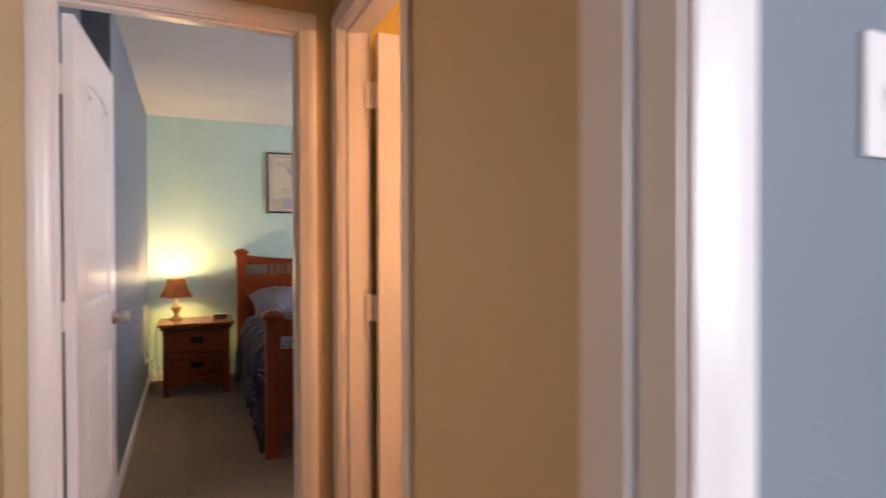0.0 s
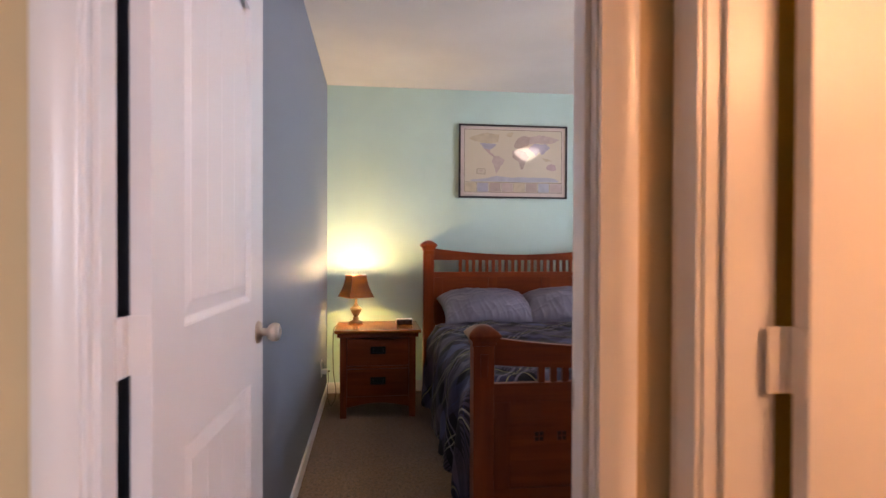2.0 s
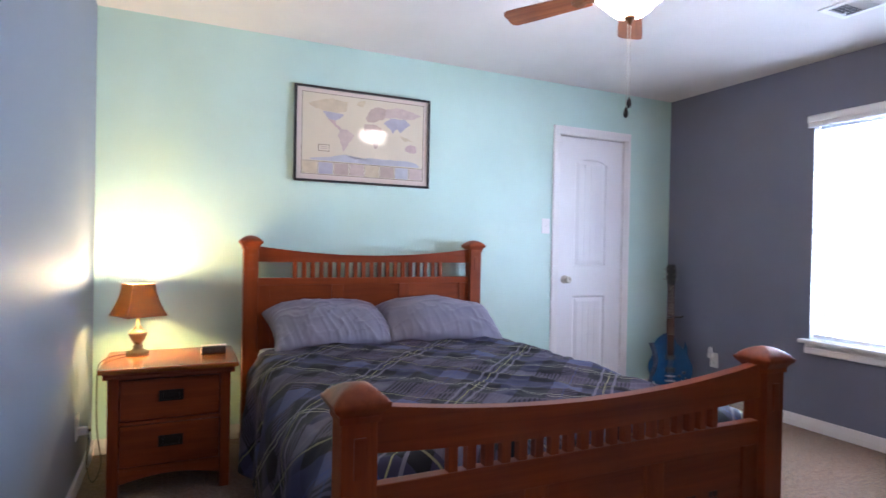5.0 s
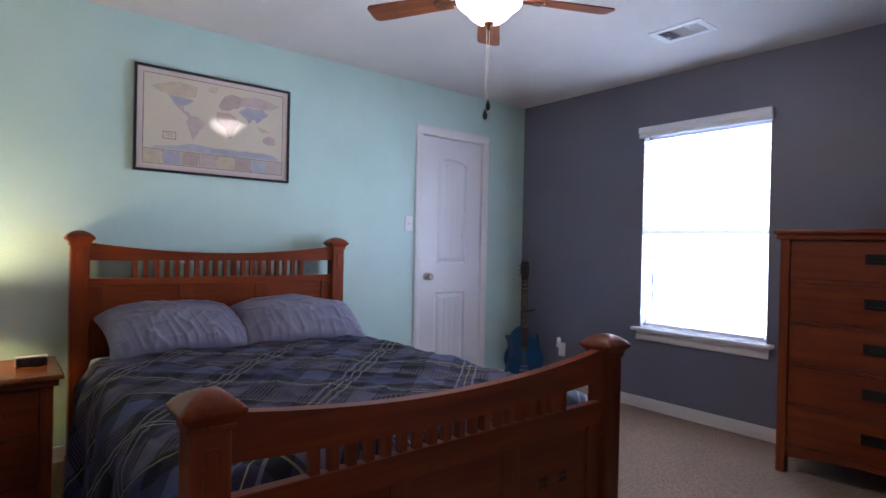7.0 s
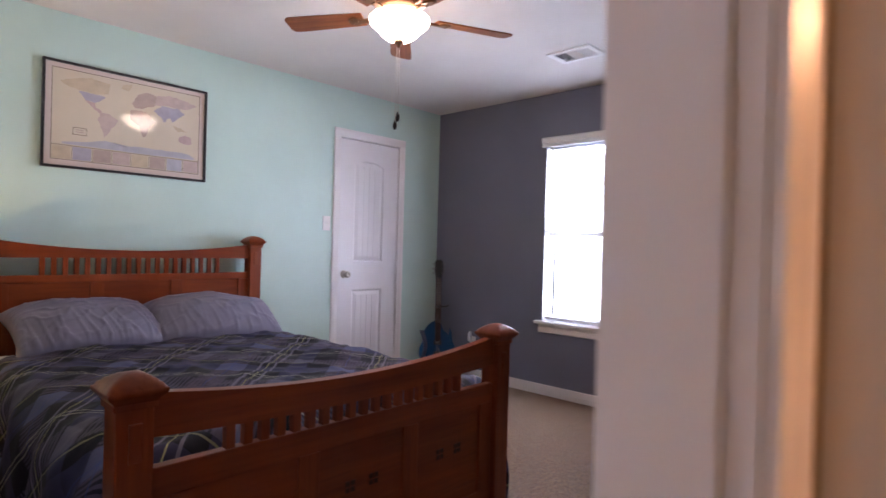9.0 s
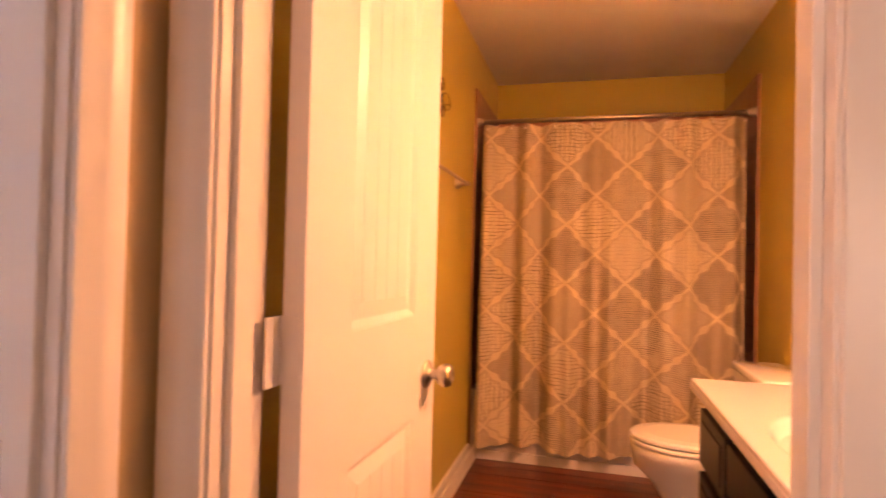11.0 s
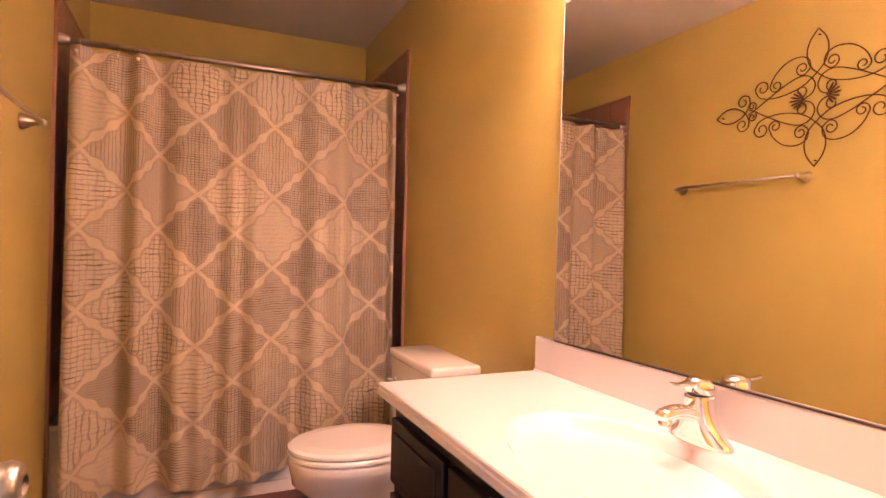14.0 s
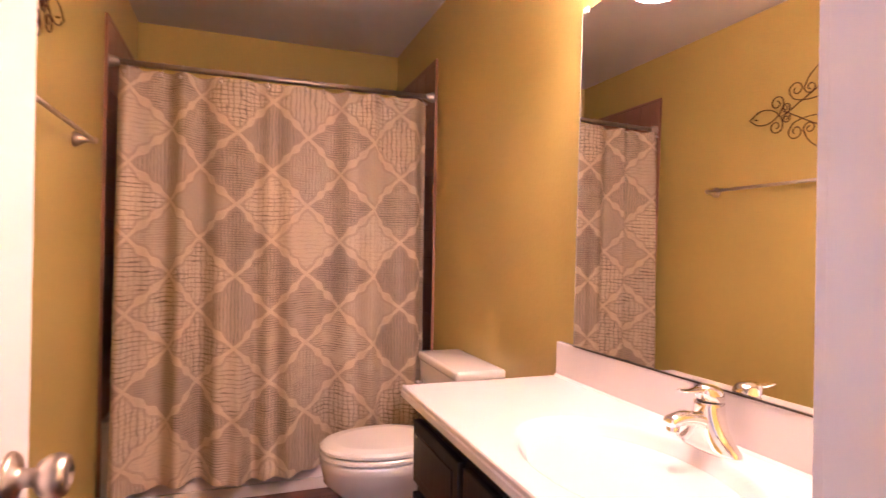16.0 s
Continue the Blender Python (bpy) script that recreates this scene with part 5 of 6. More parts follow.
for a, b in (((-0.16, 0.0), (-0.05, 0.05)), ((0.06, -0.2), (0.06, 0.02))):
    bm = bmesh.new()
    rod(bm, (a[0], a[1], 0.01), (0.03, 0.045, 0.09), 0.008, 8)
    part("leg", bm, BLACKP, gs)
nl = thing("night_light", "small clear plug-in night light", "night light", (4.212, -0.47, 0.355))
part("light_base", boxes((-0.03, 0, -0.018, 0.018, -0.02, 0.02), bev=0.005), PLASTIC, nl)
bm = bmesh.new()
lathe(bm, [(0.016, 0.018), (0.018, 0.03), (0.016, 0.055), (0.008, 0.066), (0.001, 0.068)], (-0.018, 0, 0), 14)
part("lens", bm, VINYL, nl, smooth=True)
jar = thing("white_jar", "white spotted jar with a red top on the dresser", "jar", (3.93, -3.13, 1.298))
bm = bmesh.new()
lathe(bm, [(0.035, 0), (0.047, 0.01), (0.053, 0.04), (0.05, 0.075), (0.036, 0.098), (0.034, 0.104)], seg=24)
jb = part("jar_body", bm, PORCELAIN, jar, smooth=True)
bm = bmesh.new()
for k in range(5):
    for i in range(14):
        a = 2 * math.pi * (i + 0.5 * (k % 2)) / 14
        z = 0.02 + 0.014 * k
        r = 0.0535 if 1 <= k <= 3 else 0.051
        box(bm, r * math.cos(a) - 0.004, r * math.cos(a) + 0.004, r * math.sin(a) - 0.004, r * math.sin(a) + 0.004, z - 0.002, z + 0.002)
part("spots", bm, BLACKP, jar)
bm = bmesh.new()
lathe(bm, [(0.036, 0.104), (0.038, 0.112), (0.028, 0.124), (0.012, 0.134), (0.001, 0.138)], seg=20)
part("jar_lid", bm, plain("red_glaze", (0.45, 0.02, 0.02), 0.3), jar, "red lid", smooth=True)

# ---- bathroom things ----
CX0, CX1, CYF, CZ = 0.962, 2.245, -4.524, 0.786


def vanity_top():
    """Cast top with an integral oval basin."""
    bm = bmesh.new()
    bx, by, rx, ry = 1.58, -4.755, 0.275, 0.18

    def f(u, v):
        x, y = CX0 + (CX1 - CX0) * u, -5.03 + (CYF + 5.03) * v
        r = math.hypot((x - bx) / rx, (y - by) / ry)
        z = CZ
        if r < 1.12:
            s = min(1.0, max(0.0, (1.03 - r) / 0.07))
            z -= 0.006 * s * s * (3 - 2 * s) + (0.115 * (1 - (r / 0.99) ** 2.2) if r < 0.99 else 0)
        return (x, y, z)
    grid(bm, 200, 100, f)
    return bm


van_top = thing("bathroom_countertop", "glossy white cultured marble vanity top with oval basin", "countertop", (0, 0, 0))
part("basin_top", vanity_top(), MARBLE, van_top, smooth=True)
bm = bmesh.new()
casing_profile(bm, (CX0, CYF, CZ - 0.001), (CX1 + 0.012, CYF, CZ - 0.001), (0, 1, 0), (0, 0, -1), 0.034, 0.014)
casing_profile(bm, (CX1, CYF + 0.008, CZ - 0.001), (CX1, -5.03, CZ - 0.001), (1, 0, 0), (0, 0, -1), 0.034, 0.014)
part("moulded_edge", bm, MARBLE, van_top)
part("slab_underside", boxes((CX0, CX1, -5.03, CYF, CZ - 0.034, CZ - 0.030)), MARBLE, van_top)
part("backsplash", boxes((CX0, CX1, -5.03, -5.008, CZ - 0.002, 0.893), bev=0.005), MARBLE, van_top)
bm = bmesh.new()
n = 8
prism(bm, [(0, 0)] + [(0.010 - 0.010 * math.sin(math.pi / 2 * k / n), 0.010 - 0.010 * math.cos(math.pi / 2 * k / n)) for k in range(n + 1)][::-1] + [(0, 0.010)], Matrix.Translation((CX0, -5.009, CZ - 0.002)) @ pose(0, 0, 0, 0, 0, 90), -(CX1 - CX0))
part("cove", bm, MARBLE, van_top)
bm = bmesh.new()
lathe(bm, [(0.022, 0), (0.022, 0.003), (0.016, 0.004), (0.012, 0.002)], (1.59, -4.77, CZ - 0.131), 20)
part("drain", bm, CHROME, van_top, smooth=True)
vc = thing("vanity_cabinet", "dark espresso vanity cabinet with drawers and doors", "cabinet", (0, 0, 0))
part("cabinet_body", boxes((CX0, 2.232, -5.03, -4.556, 0.09, CZ - 0.036), (CX0, 2.232, -5.03, -4.62, 0, 0.09)), ESPRESSO, vc)
for z0, z1 in ((0.53, 0.70), (0.33, 0.50), (0.12, 0.30)):
    dr = part("drawer", boxes((1.875, 2.212, -4.556, -4.536, z0, z1), bev=0.004), ESPRESSO, vc)
    part("raised_field", boxes((1.905, 2.182, -4.537, -4.531, z0 + 0.03, z1 - 0.03), bev=0.003), ESPRESSO, dr)
part("false_front", boxes((1.0, 1.845, -4.556, -4.536, 0.57, 0.70), bev=0.004), ESPRESSO, vc)
for x0, x1 in ((1.0, 1.415), (1.43, 1.845)):
    d = part("cabinet_door", boxes((x0, x1, -4.556, -4.536, 0.12, 0.54), bev=0.004), ESPRESSO, vc)
    part("raised_field", boxes((x0 + 0.06, x1 - 0.06, -4.537, -4.530, 0.18, 0.48), bev=0.004), ESPRESSO, d)


def loft(bm, rows, seg=32, power=0.85):
    """Closed skin through sections: each row is a centre, two half-axis vectors."""
    rings = []
    for c, a, b in rows:
        c, a, b = Vector(c), Vector(a), Vector(b)
        ring = []
        for i in range(seg):
            co, si = math.cos(2 * math.pi * i / seg), math.sin(2 * math.pi * i / seg)
            ring.append(bm.verts.new(c + a * math.copysign(abs(co) ** power, co) + b * math.copysign(abs(si) ** power, si)))
        rings.append(ring)
    for p, q in zip(rings, rings[1:]):
        for i in range(seg):
            bm.faces.new((p[i], p[(i + 1) % seg], q[(i + 1) % seg], q[i]))
    bm.faces.new(list(reversed(rings[0])))
    bm.faces.new(rings[-1])
    return bm


def faucet():
    t = thing("faucet", "chrome single-lever bathroom faucet", "faucet", (1.585, -4.958, CZ - 0.001))
    bm = bmesh.new()
    loft(bm, [((0, 0, z), (a, 0, 0), (0, b, 0)) for z, a, b in ((0, 0.076, 0.0265), (0.005, 0.077, 0.027), (0.011, 0.073, 0.0265), (0.018, 0.064, 0.0265), (0.027, 0.053, 0.0265), (0.038, 0.043, 0.0265), (0.052, 0.036, 0.0265), (0.068, 0.031, 0.0265), (0.088, 0.0285, 0.0265), (0.094, 0.028, 0.0265))])
    part("body", bm, CHROME, t, "chrome body sweeping into a wide base", smooth=True)
    bm = bmesh.new()
    rows = []
    for k in range(13):
        q = k / 12
        rows.append(((0, 0.004 + 0.094 * q, 0.050 + 0.014 * math.sin(q * 2.6) + 0.004 * q), (0.0225 - 0.006 * q ** 0.8, 0, 0), (0, 0.003, 0.0175 - 0.006 * q)))
    rows += [((0, 0.102, 0.0595), (0.0145, 0, 0), (0, 0.002, 0.0085)), ((0, 0.105, 0.059), (0.009, 0, 0), (0, 0.001, 0.005))]
    loft(bm, rows, 24, 0.9)
    sp = part("spout", bm, CHROME, t, smooth=True)
    bm = bmesh.new()
    lathe(bm, [(0.0105, 0.036), (0.012, 0.038), (0.0125, 0.055)], (0, 0.090, 0), 20)
    part("aerator", bm, CHROME, sp, smooth=True)
    bm = bmesh.new()
    lathe(bm, [(0.0232, 0.0945), (0.0232, 0.0965)], seg=28)
    part("joint_ring", bm, BLACKP, t)
    bm = bmesh.new()
    loft(bm, [((0, y, z), (a, 0, 0), (0, b, 0.12 * b)) for z, y, a, b in ((0.097, 0, 0.0285, 0.0270), (0.106, 0.0005, 0.0290, 0.0282), (0.114, 0.002, 0.0275, 0.0285), (0.121, 0.003, 0.0235, 0.026), (0.126, 0.004, 0.016, 0.019), (0.1285, 0.004, 0.007, 0.009))], 28, 1.0)
    cap = part("lever_cap", bm, CHROME, t, smooth=True)
    bm = bmesh.new()
    loft(bm, [((0, y, z), (a, 0, 0), (0, 0, b)) for y, z, a, b in ((0.006, 0.119, 0.018, 0.007), (0.024, 0.1195, 0.0145, 0.006), (0.040, 0.118, 0.0105, 0.0045), (0.054, 0.1175, 0.0080, 0.0034), (0.066, 0.119, 0.0072, 0.003), (0.074, 0.121, 0.0065, 0.0026), (0.079, 0.1225, 0.003, 0.0012))], 16, 1.0)
    part("lever", bm, CHROME, cap, smooth=True)
    bm = bmesh.new()
    rod(bm, (0, -0.031, 0.005), (0, -0.031, 0.075), 0.0025, 8)
    lathe(bm, [(0.0025, 0.074), (0.006, 0.077), (0.006, 0.084), (0.002, 0.087)], (0, -0.031, 0), 12)
    part("lift_rod", bm, CHROME, t, smooth=True)
    bm = bmesh.new()
    lathe(bm, [(0.0045, 0), (0.004, 0.0015)], seg=12, m=Matrix.Translation((0, 0.0255, 0.108)) @ pose(0, 0, 0, -90, 0, 0))
    part("indicator_dot", bm, BLACKP, t)


faucet()
mir = thing("wall_mirror", "large frameless mirror above the vanity", "mirror", (1.55, -5.03, 1.39))
part("mirror_glass", boxes((-0.585, 0.588, 0.0, 0.006, -0.492, 0.49)), MIRROR, mir)
part("edge_channel", boxes((-0.585, 0.588, 0.0, 0.008, -0.497, -0.4935)), plain("dark_channel", (0.08, 0.06, 0.05), 0.4, 0.6), mir)
part("polished_edge", boxes((0.5882, 0.5905, 0.0, 0.0065, -0.492, 0.49)), plain("mirror_edge_glass", (0.5, 0.5, 0.46), 0.15, 0.3), mir)
mir.matrix_basis = pose(1.55, -5.020, 1.39, 0.7, 0, 0.5)
for cx in (0.57, -0.3):
    part("clip", boxes((cx - 0.012, cx + 0.012, 0, 0.010, 0.482, 0.50), bev=0.002), PLASTIC, mir)

vl = thing("vanity_light", "three-bulb vanity light with frosted bell shades", "vanity light", (1.71, -5.03, 2.06))
part("back_plate", boxes((-0.29, 0.29, 0, 0.022, -0.05, 0.05), bev=0.008), NICKEL, vl)
for bx in VX:
    dx = bx - 1.71
    bm = bmesh.new()
    sweep(bm, [(dx, 0.02, 0), (dx, 0.07, 0.008), (dx, 0.098, -0.005), (dx, 0.105, -0.04)], 0.009, 10)
    part("arm", bm, NICKEL, vl, smooth=True)
    bm = bmesh.new()
    prof = [(0.022, -0.04), (0.034, -0.055), (0.043, -0.09), (0.050, -0.13), (0.060, -0.175), (0.062, -0.188)]
    seg = 32
    rings = [[bm.verts.new((dx + rr * math.cos(2 * math.pi * i / seg), 0.105 + rr * math.sin(2 * math.pi * i / seg), z)) for i in range(seg)] for rr, z in prof]
    for a, b in zip(rings, rings[1:]):
        for i in range(seg):
            bm.faces.new((a[i], a[(i + 1) % seg], b[(i + 1) % seg], b[i]))
    part("shade", bm, GLOW2, vl, "glowing frosted glass shade", smooth=True)
    bm = bmesh.new()
    lathe(bm, [(0.012, -0.055), (0.016, -0.085), (0.027, -0.125), (0.027, -0.145), (0.012, -0.167), (0.002, -0.17)], (dx, 0.105, 0), 16)
    bb = part("bulb", bm, GLOW2, vl, smooth=True)
    bb.visible_shadow = False


def toilet():
    t = thing("toilet", "white two-piece toilet with a closed lid", "toilet", (2.855, -4.74, 0))

    def oval(a, back, front, half):
        c, s = math.cos(a), math.sin(a)
        return half * math.copysign(abs(c) ** 0.9, c), (front * s if s > 0 else back * s)

    def ringed(bm, rows, seg=40, capt=True, capb=True):
        rs = []
        for z, back, front, half, yo in rows:
            rs.append([bm.verts.new((oval(2 * math.pi * i / seg, back, front, half)[0], yo + oval(2 * math.pi * i / seg, back, front, half)[1], z)) for i in range(seg)])
        for a, b in zip(rs, rs[1:]):
            for i in range(seg):
                bm.faces.new((a[i], a[(i + 1) % seg], b[(i + 1) % seg], b[i]))
        if capb:
            bm.faces.new(list(reversed(rs[0])))
        if capt:
            bm.faces.new(rs[-1])
        return bm
    bm = ringed(bmesh.new(), [(0, 0.17, 0.20, 0.105, 0.05), (0.03, 0.17, 0.20, 0.105, 0.05), (0.06, 0.155, 0.175, 0.09, 0.05), (0.14, 0.15, 0.17, 0.085, 0.06), (0.22, 0.16, 0.20, 0.10, 0.08), (0.29, 0.18, 0.255, 0.145, 0.10), (0.345, 0.20, 0.255, 0.172, 0.11), (0.375, 0.20, 0.262, 0.179, 0.11), (0.385, 0.195, 0.258, 0.175, 0.11)])
    part("bowl", bm, PORCELAIN, t, smooth=True)
    bm = ringed(bmesh.new(), [(0.388, 0.19, 0.258, 0.180, 0.11), (0.392, 0.195, 0.264, 0.184, 0.11), (0.402, 0.195, 0.264, 0.184, 0.11), (0.407, 0.19, 0.258, 0.180, 0.11)])
    part("seat", bm, PORCELAIN, t, smooth=False)
    bm = ringed(bmesh.new(), [(0.411, 0.19, 0.257, 0.178, 0.11), (0.414, 0.195, 0.262, 0.182, 0.11), (0.424, 0.195, 0.262, 0.182, 0.11), (0.432, 0.185, 0.250, 0.170, 0.11), (0.436, 0.14, 0.20, 0.13, 0.11)])
    part("lid", bm, PORCELAIN, t, smooth=False)
    part("seat_hinge", boxes((-0.09, -0.055, -0.085, -0.05, 0.386, 0.43), (0.055, 0.09, -0.085, -0.05, 0.386, 0.43), bev=0.006), PORCELAIN, t)
    part("deck", boxes((-0.12, 0.12, -0.285, -0.02, 0.20, 0.384), bev=0.02), PORCELAIN, t)
    bm = bmesh.new()
    for z0, z1, w0, w1, d0, d1 in ((0.385, 0.685, 0.205, 0.225, 0.085, 0.095),):
        a = [bm.verts.new((sx * w0, -0.185 + sy * d0, z0)) for sx, sy in ((-1, -1), (1, -1), (1, 1), (-1, 1))]
        b = [bm.verts.new((sx * w1, -0.185 + sy * d1, z1)) for sx, sy in ((-1, -1), (1, -1), (1, 1), (-1, 1))]
        for i in range(4):
            bm.faces.new((a[i], a[(i + 1) % 4], b[(i + 1) % 4], b[i]))
        bm.faces.new(list(reversed(a)))
        bm.faces.new(b)
    shade_auto(part("tank", bm, PORCELAIN, t, bev=0.018), 60)
    bm = boxes((-0.236, 0.236, -0.285, -0.082, 0.687, 0.726))
    tl = part("tank_lid", bm, PORCELAIN, t, bev=0.012)
    shade_auto(tl, 60)
    bm = bmesh.new()
    lathe(bm, [(0.016, 0), (0.014, 0.008)], seg=14, m=Matrix.Translation((0.16, -0.09, 0.60)) @ pose(0, 0, 0, -90, 0, 0))
    sweep(bm, [(0.16, -0.075, 0.60), (0.185, -0.07, 0.598), (0.215, -0.072, 0.592)], 0.007, 8)
    part("flush_lever", bm, PORCELAIN, t, smooth=True)
    for sx in (-0.1, 0.1):
        bm = bmesh.new()
        lathe(bm, [(0.014, 0), (0.014, 0.012), (0.008, 0.02), (0.001, 0.022)], (sx, 0.0, 0.03), 12)
        part("bolt_cap", bm, PORCELAIN, t, smooth=True)


toilet()

# tub and its surround
TX = 3.50
tub = thing("bathtub", "white bathtub with a flat apron", "bathtub", (0, 0, 0))
part("apron", boxes((TX, TX + 0.03, -5.03, -3.51, 0.0, 0.375), bev=0.004), PORCELAIN, tub)
part("toe_skirt", boxes((TX - 0.012, TX + 0.0, -5.03, -3.51, 0.0, 0.055), bev=0.003), PORCELAIN, tub)
part("rim", boxes((TX, TX + 0.09, -5.03, -3.51, 0.375, 0.40), (4.22, 4.30, -5.03, -3.51, 0.375, 0.40), (TX + 0.09, 4.22, -5.03, -4.92, 0.375, 0.40), (TX + 0.09, 4.22, -3.63, -3.51, 0.375, 0.40), bev=0.006), PORCELAIN, tub)
part("basin", boxes((TX + 0.06, 4.25, -4.95, -3.60, 0.05, 0.09), (TX + 0.06, TX + 0.09, -4.95, -3.60, 0.09, 0.38), (4.22, 4.25, -4.95, -3.60, 0.09, 0.38), (TX + 0.09, 4.22, -4.95, -4.92, 0.09, 0.38), (TX + 0.09, 4.22, -3.63, -3.60, 0.09, 0.38)), PORCELAIN, tub)

cr = thing("curtain_rod", "brushed nickel shower curtain rod", "curtain rod", (TX + 0.015, -4.27, 1.975))
bm = bmesh.new()
rod(bm, (0, -0.74, 0), (0, 0.74, 0), 0.0125, 16)
part("rod_tube", bm, NICKEL, cr, smooth=True)
for s in (-1, 1):
    bm = bmesh.new()
    lathe(bm, [(0.028, 0), (0.027, 0.015), (0.02, 0.04), (0.016, 0.05)], seg=20, m=Matrix.Translation((0, s * 0.757, 0)) @ pose(0, 0, 0, 90 * s, 0, 0))
    part("end_flange", bm, NICKEL, cr, smooth=True)

# shower curtain with folds; its length along the cloth runs on
CY0, CY1, CZ0, CZ1 = -3.573, -4.965, 0.115, 1.938
HOOKS = [CY0 - 0.025 + (CY1 - CY0 + 0.05) * (i + 0.22 * math.sin(i * 2.3)) / 11 for i in range(12)]


def curtain():
    bm = bmesh.new()
    nu, nv = 260, 60
    ys = [CY0 + (CY1 - CY0) * i / nu for i in range(nu + 1)]

    def depth(y, v):
        a = 0.034 * math.sin(y * 25 + 1.5 * math.sin(y * 5.0)) + 0.021 * math.sin(y * 53 + 0.8 + math.sin(y * 9)) + 0.014 * math.sin(y * 10 + 2)
        b = 0.008 * math.sin(y * 60 + 2.0)
        return a * (0.55 + 0.55 * v) + b * (1 - v) + 0.012 * noise.noise((y * 6, v * 3, 2.0)) * v
    arc = [0.0]
    for i in range(nu):
        arc.append(arc[-1] + math.hypot(ys[i + 1] - ys[i], 1.15 * (depth(ys[i + 1], 0.5) - depth(ys[i], 0.5))))

    def f(u, v):
        i = round(u * nu)
        y = ys[i]
        droop = min(abs(y - h) for h in HOOKS)
        z = CZ1 + (CZ0 - CZ1) * v
        if v < 0.06:
            z -= (0.10 * droop) * (1 - v / 0.06)
        z += 0.012 * math.sin(y * 11) * v + 0.008 * noise.noise((y * 9, 1, 5)) * v
        return (TX - 0.045 + depth(y, v) - 0.045 * v, y, z)
    grid(bm, nu, nv, f, lambda u, v: (arc[round(u * nu)] * (CY0 - CY1) / arc[-1] - 0.343, CZ1 + (CZ0 - CZ1) * v - 1.853))
    return bm


cu = part("shower_curtain", curtain(), CURTAIN, None, smooth=True)
tagged(cu, "beige and grey lattice-patterned shower curtain hanging in folds", "shower curtain")
for y in HOOKS:
    hk = thing("curtain_hook", "nickel curtain hook with a ball end", "curtain hook", (TX + 0.015, y, 1.975), "hooks along the curtain rod")
    bm = bmesh.new()
    sweep(bm, [(0.016 * math.cos(a), 0, 0.016 * math.sin(a)) for a in [math.radians(-20 + 20 * k) for k in range(13)]] + [(-0.035, 0, -0.030), (-0.072, 0, -0.050), (-0.094, 0, -0.062)], 0.0018, 6)
    part("ring", bm, NICKEL, hk)
    bm = bmesh.new()
    bmesh.ops.create_uvsphere(bm, u_segments=12, v_segments=8, radius=0.0075)
    part("ball", bm, NICKEL, hk, smooth=True, m=pose(-0.100, 0, -0.066))

# towel bar and wall art on the left wall
tb = thing("towel_bar", "brushed nickel towel bar", "towel bar", (2.705, -3.51, 1.545))
bm = bmesh.new()
rod(bm, (-0.335, -0.062, 0), (0.335, -0.062, 0), 0.008, 12)
part("bar", bm, NICKEL, tb, smooth=True)
for s in (-1, 1):
    bm = bmesh.new()
    lathe(bm, [(0.026, 0), (0.027, 0.006), (0.022, 0.018), (0.013, 0.035), (0.011, 0.05), (0.013, 0.066), (0.009, 0.075)], seg=18, m=Matrix.Translation((s * 0.335, 0, 0)) @ pose(0, 0, 0, 90, 0, 0))
    part("bracket", bm, NICKEL, tb, smooth=True)


def smooth_run(pts, n=7):
    """Catmull-Rom curve through 2D control points."""
    P = [Vector(p) for p in pts]
    P = [2 * P[0] - P[1]] + P + [2 * P[-1] - P[-2]]
    out = []
    for i in range(1, len(P) - 2):
        a, b, c, d = P[i - 1], P[i], P[i + 1], P[i + 2]
        for k in range(n):
            t = k / n
            out.append(0.5 * ((2 * b) + (c - a) * t + (2 * a - 5 * b + 4 * c - d) * t * t + (3 * b - a - 3 * c + d) * t ** 3))
    return out + [P[-2]]


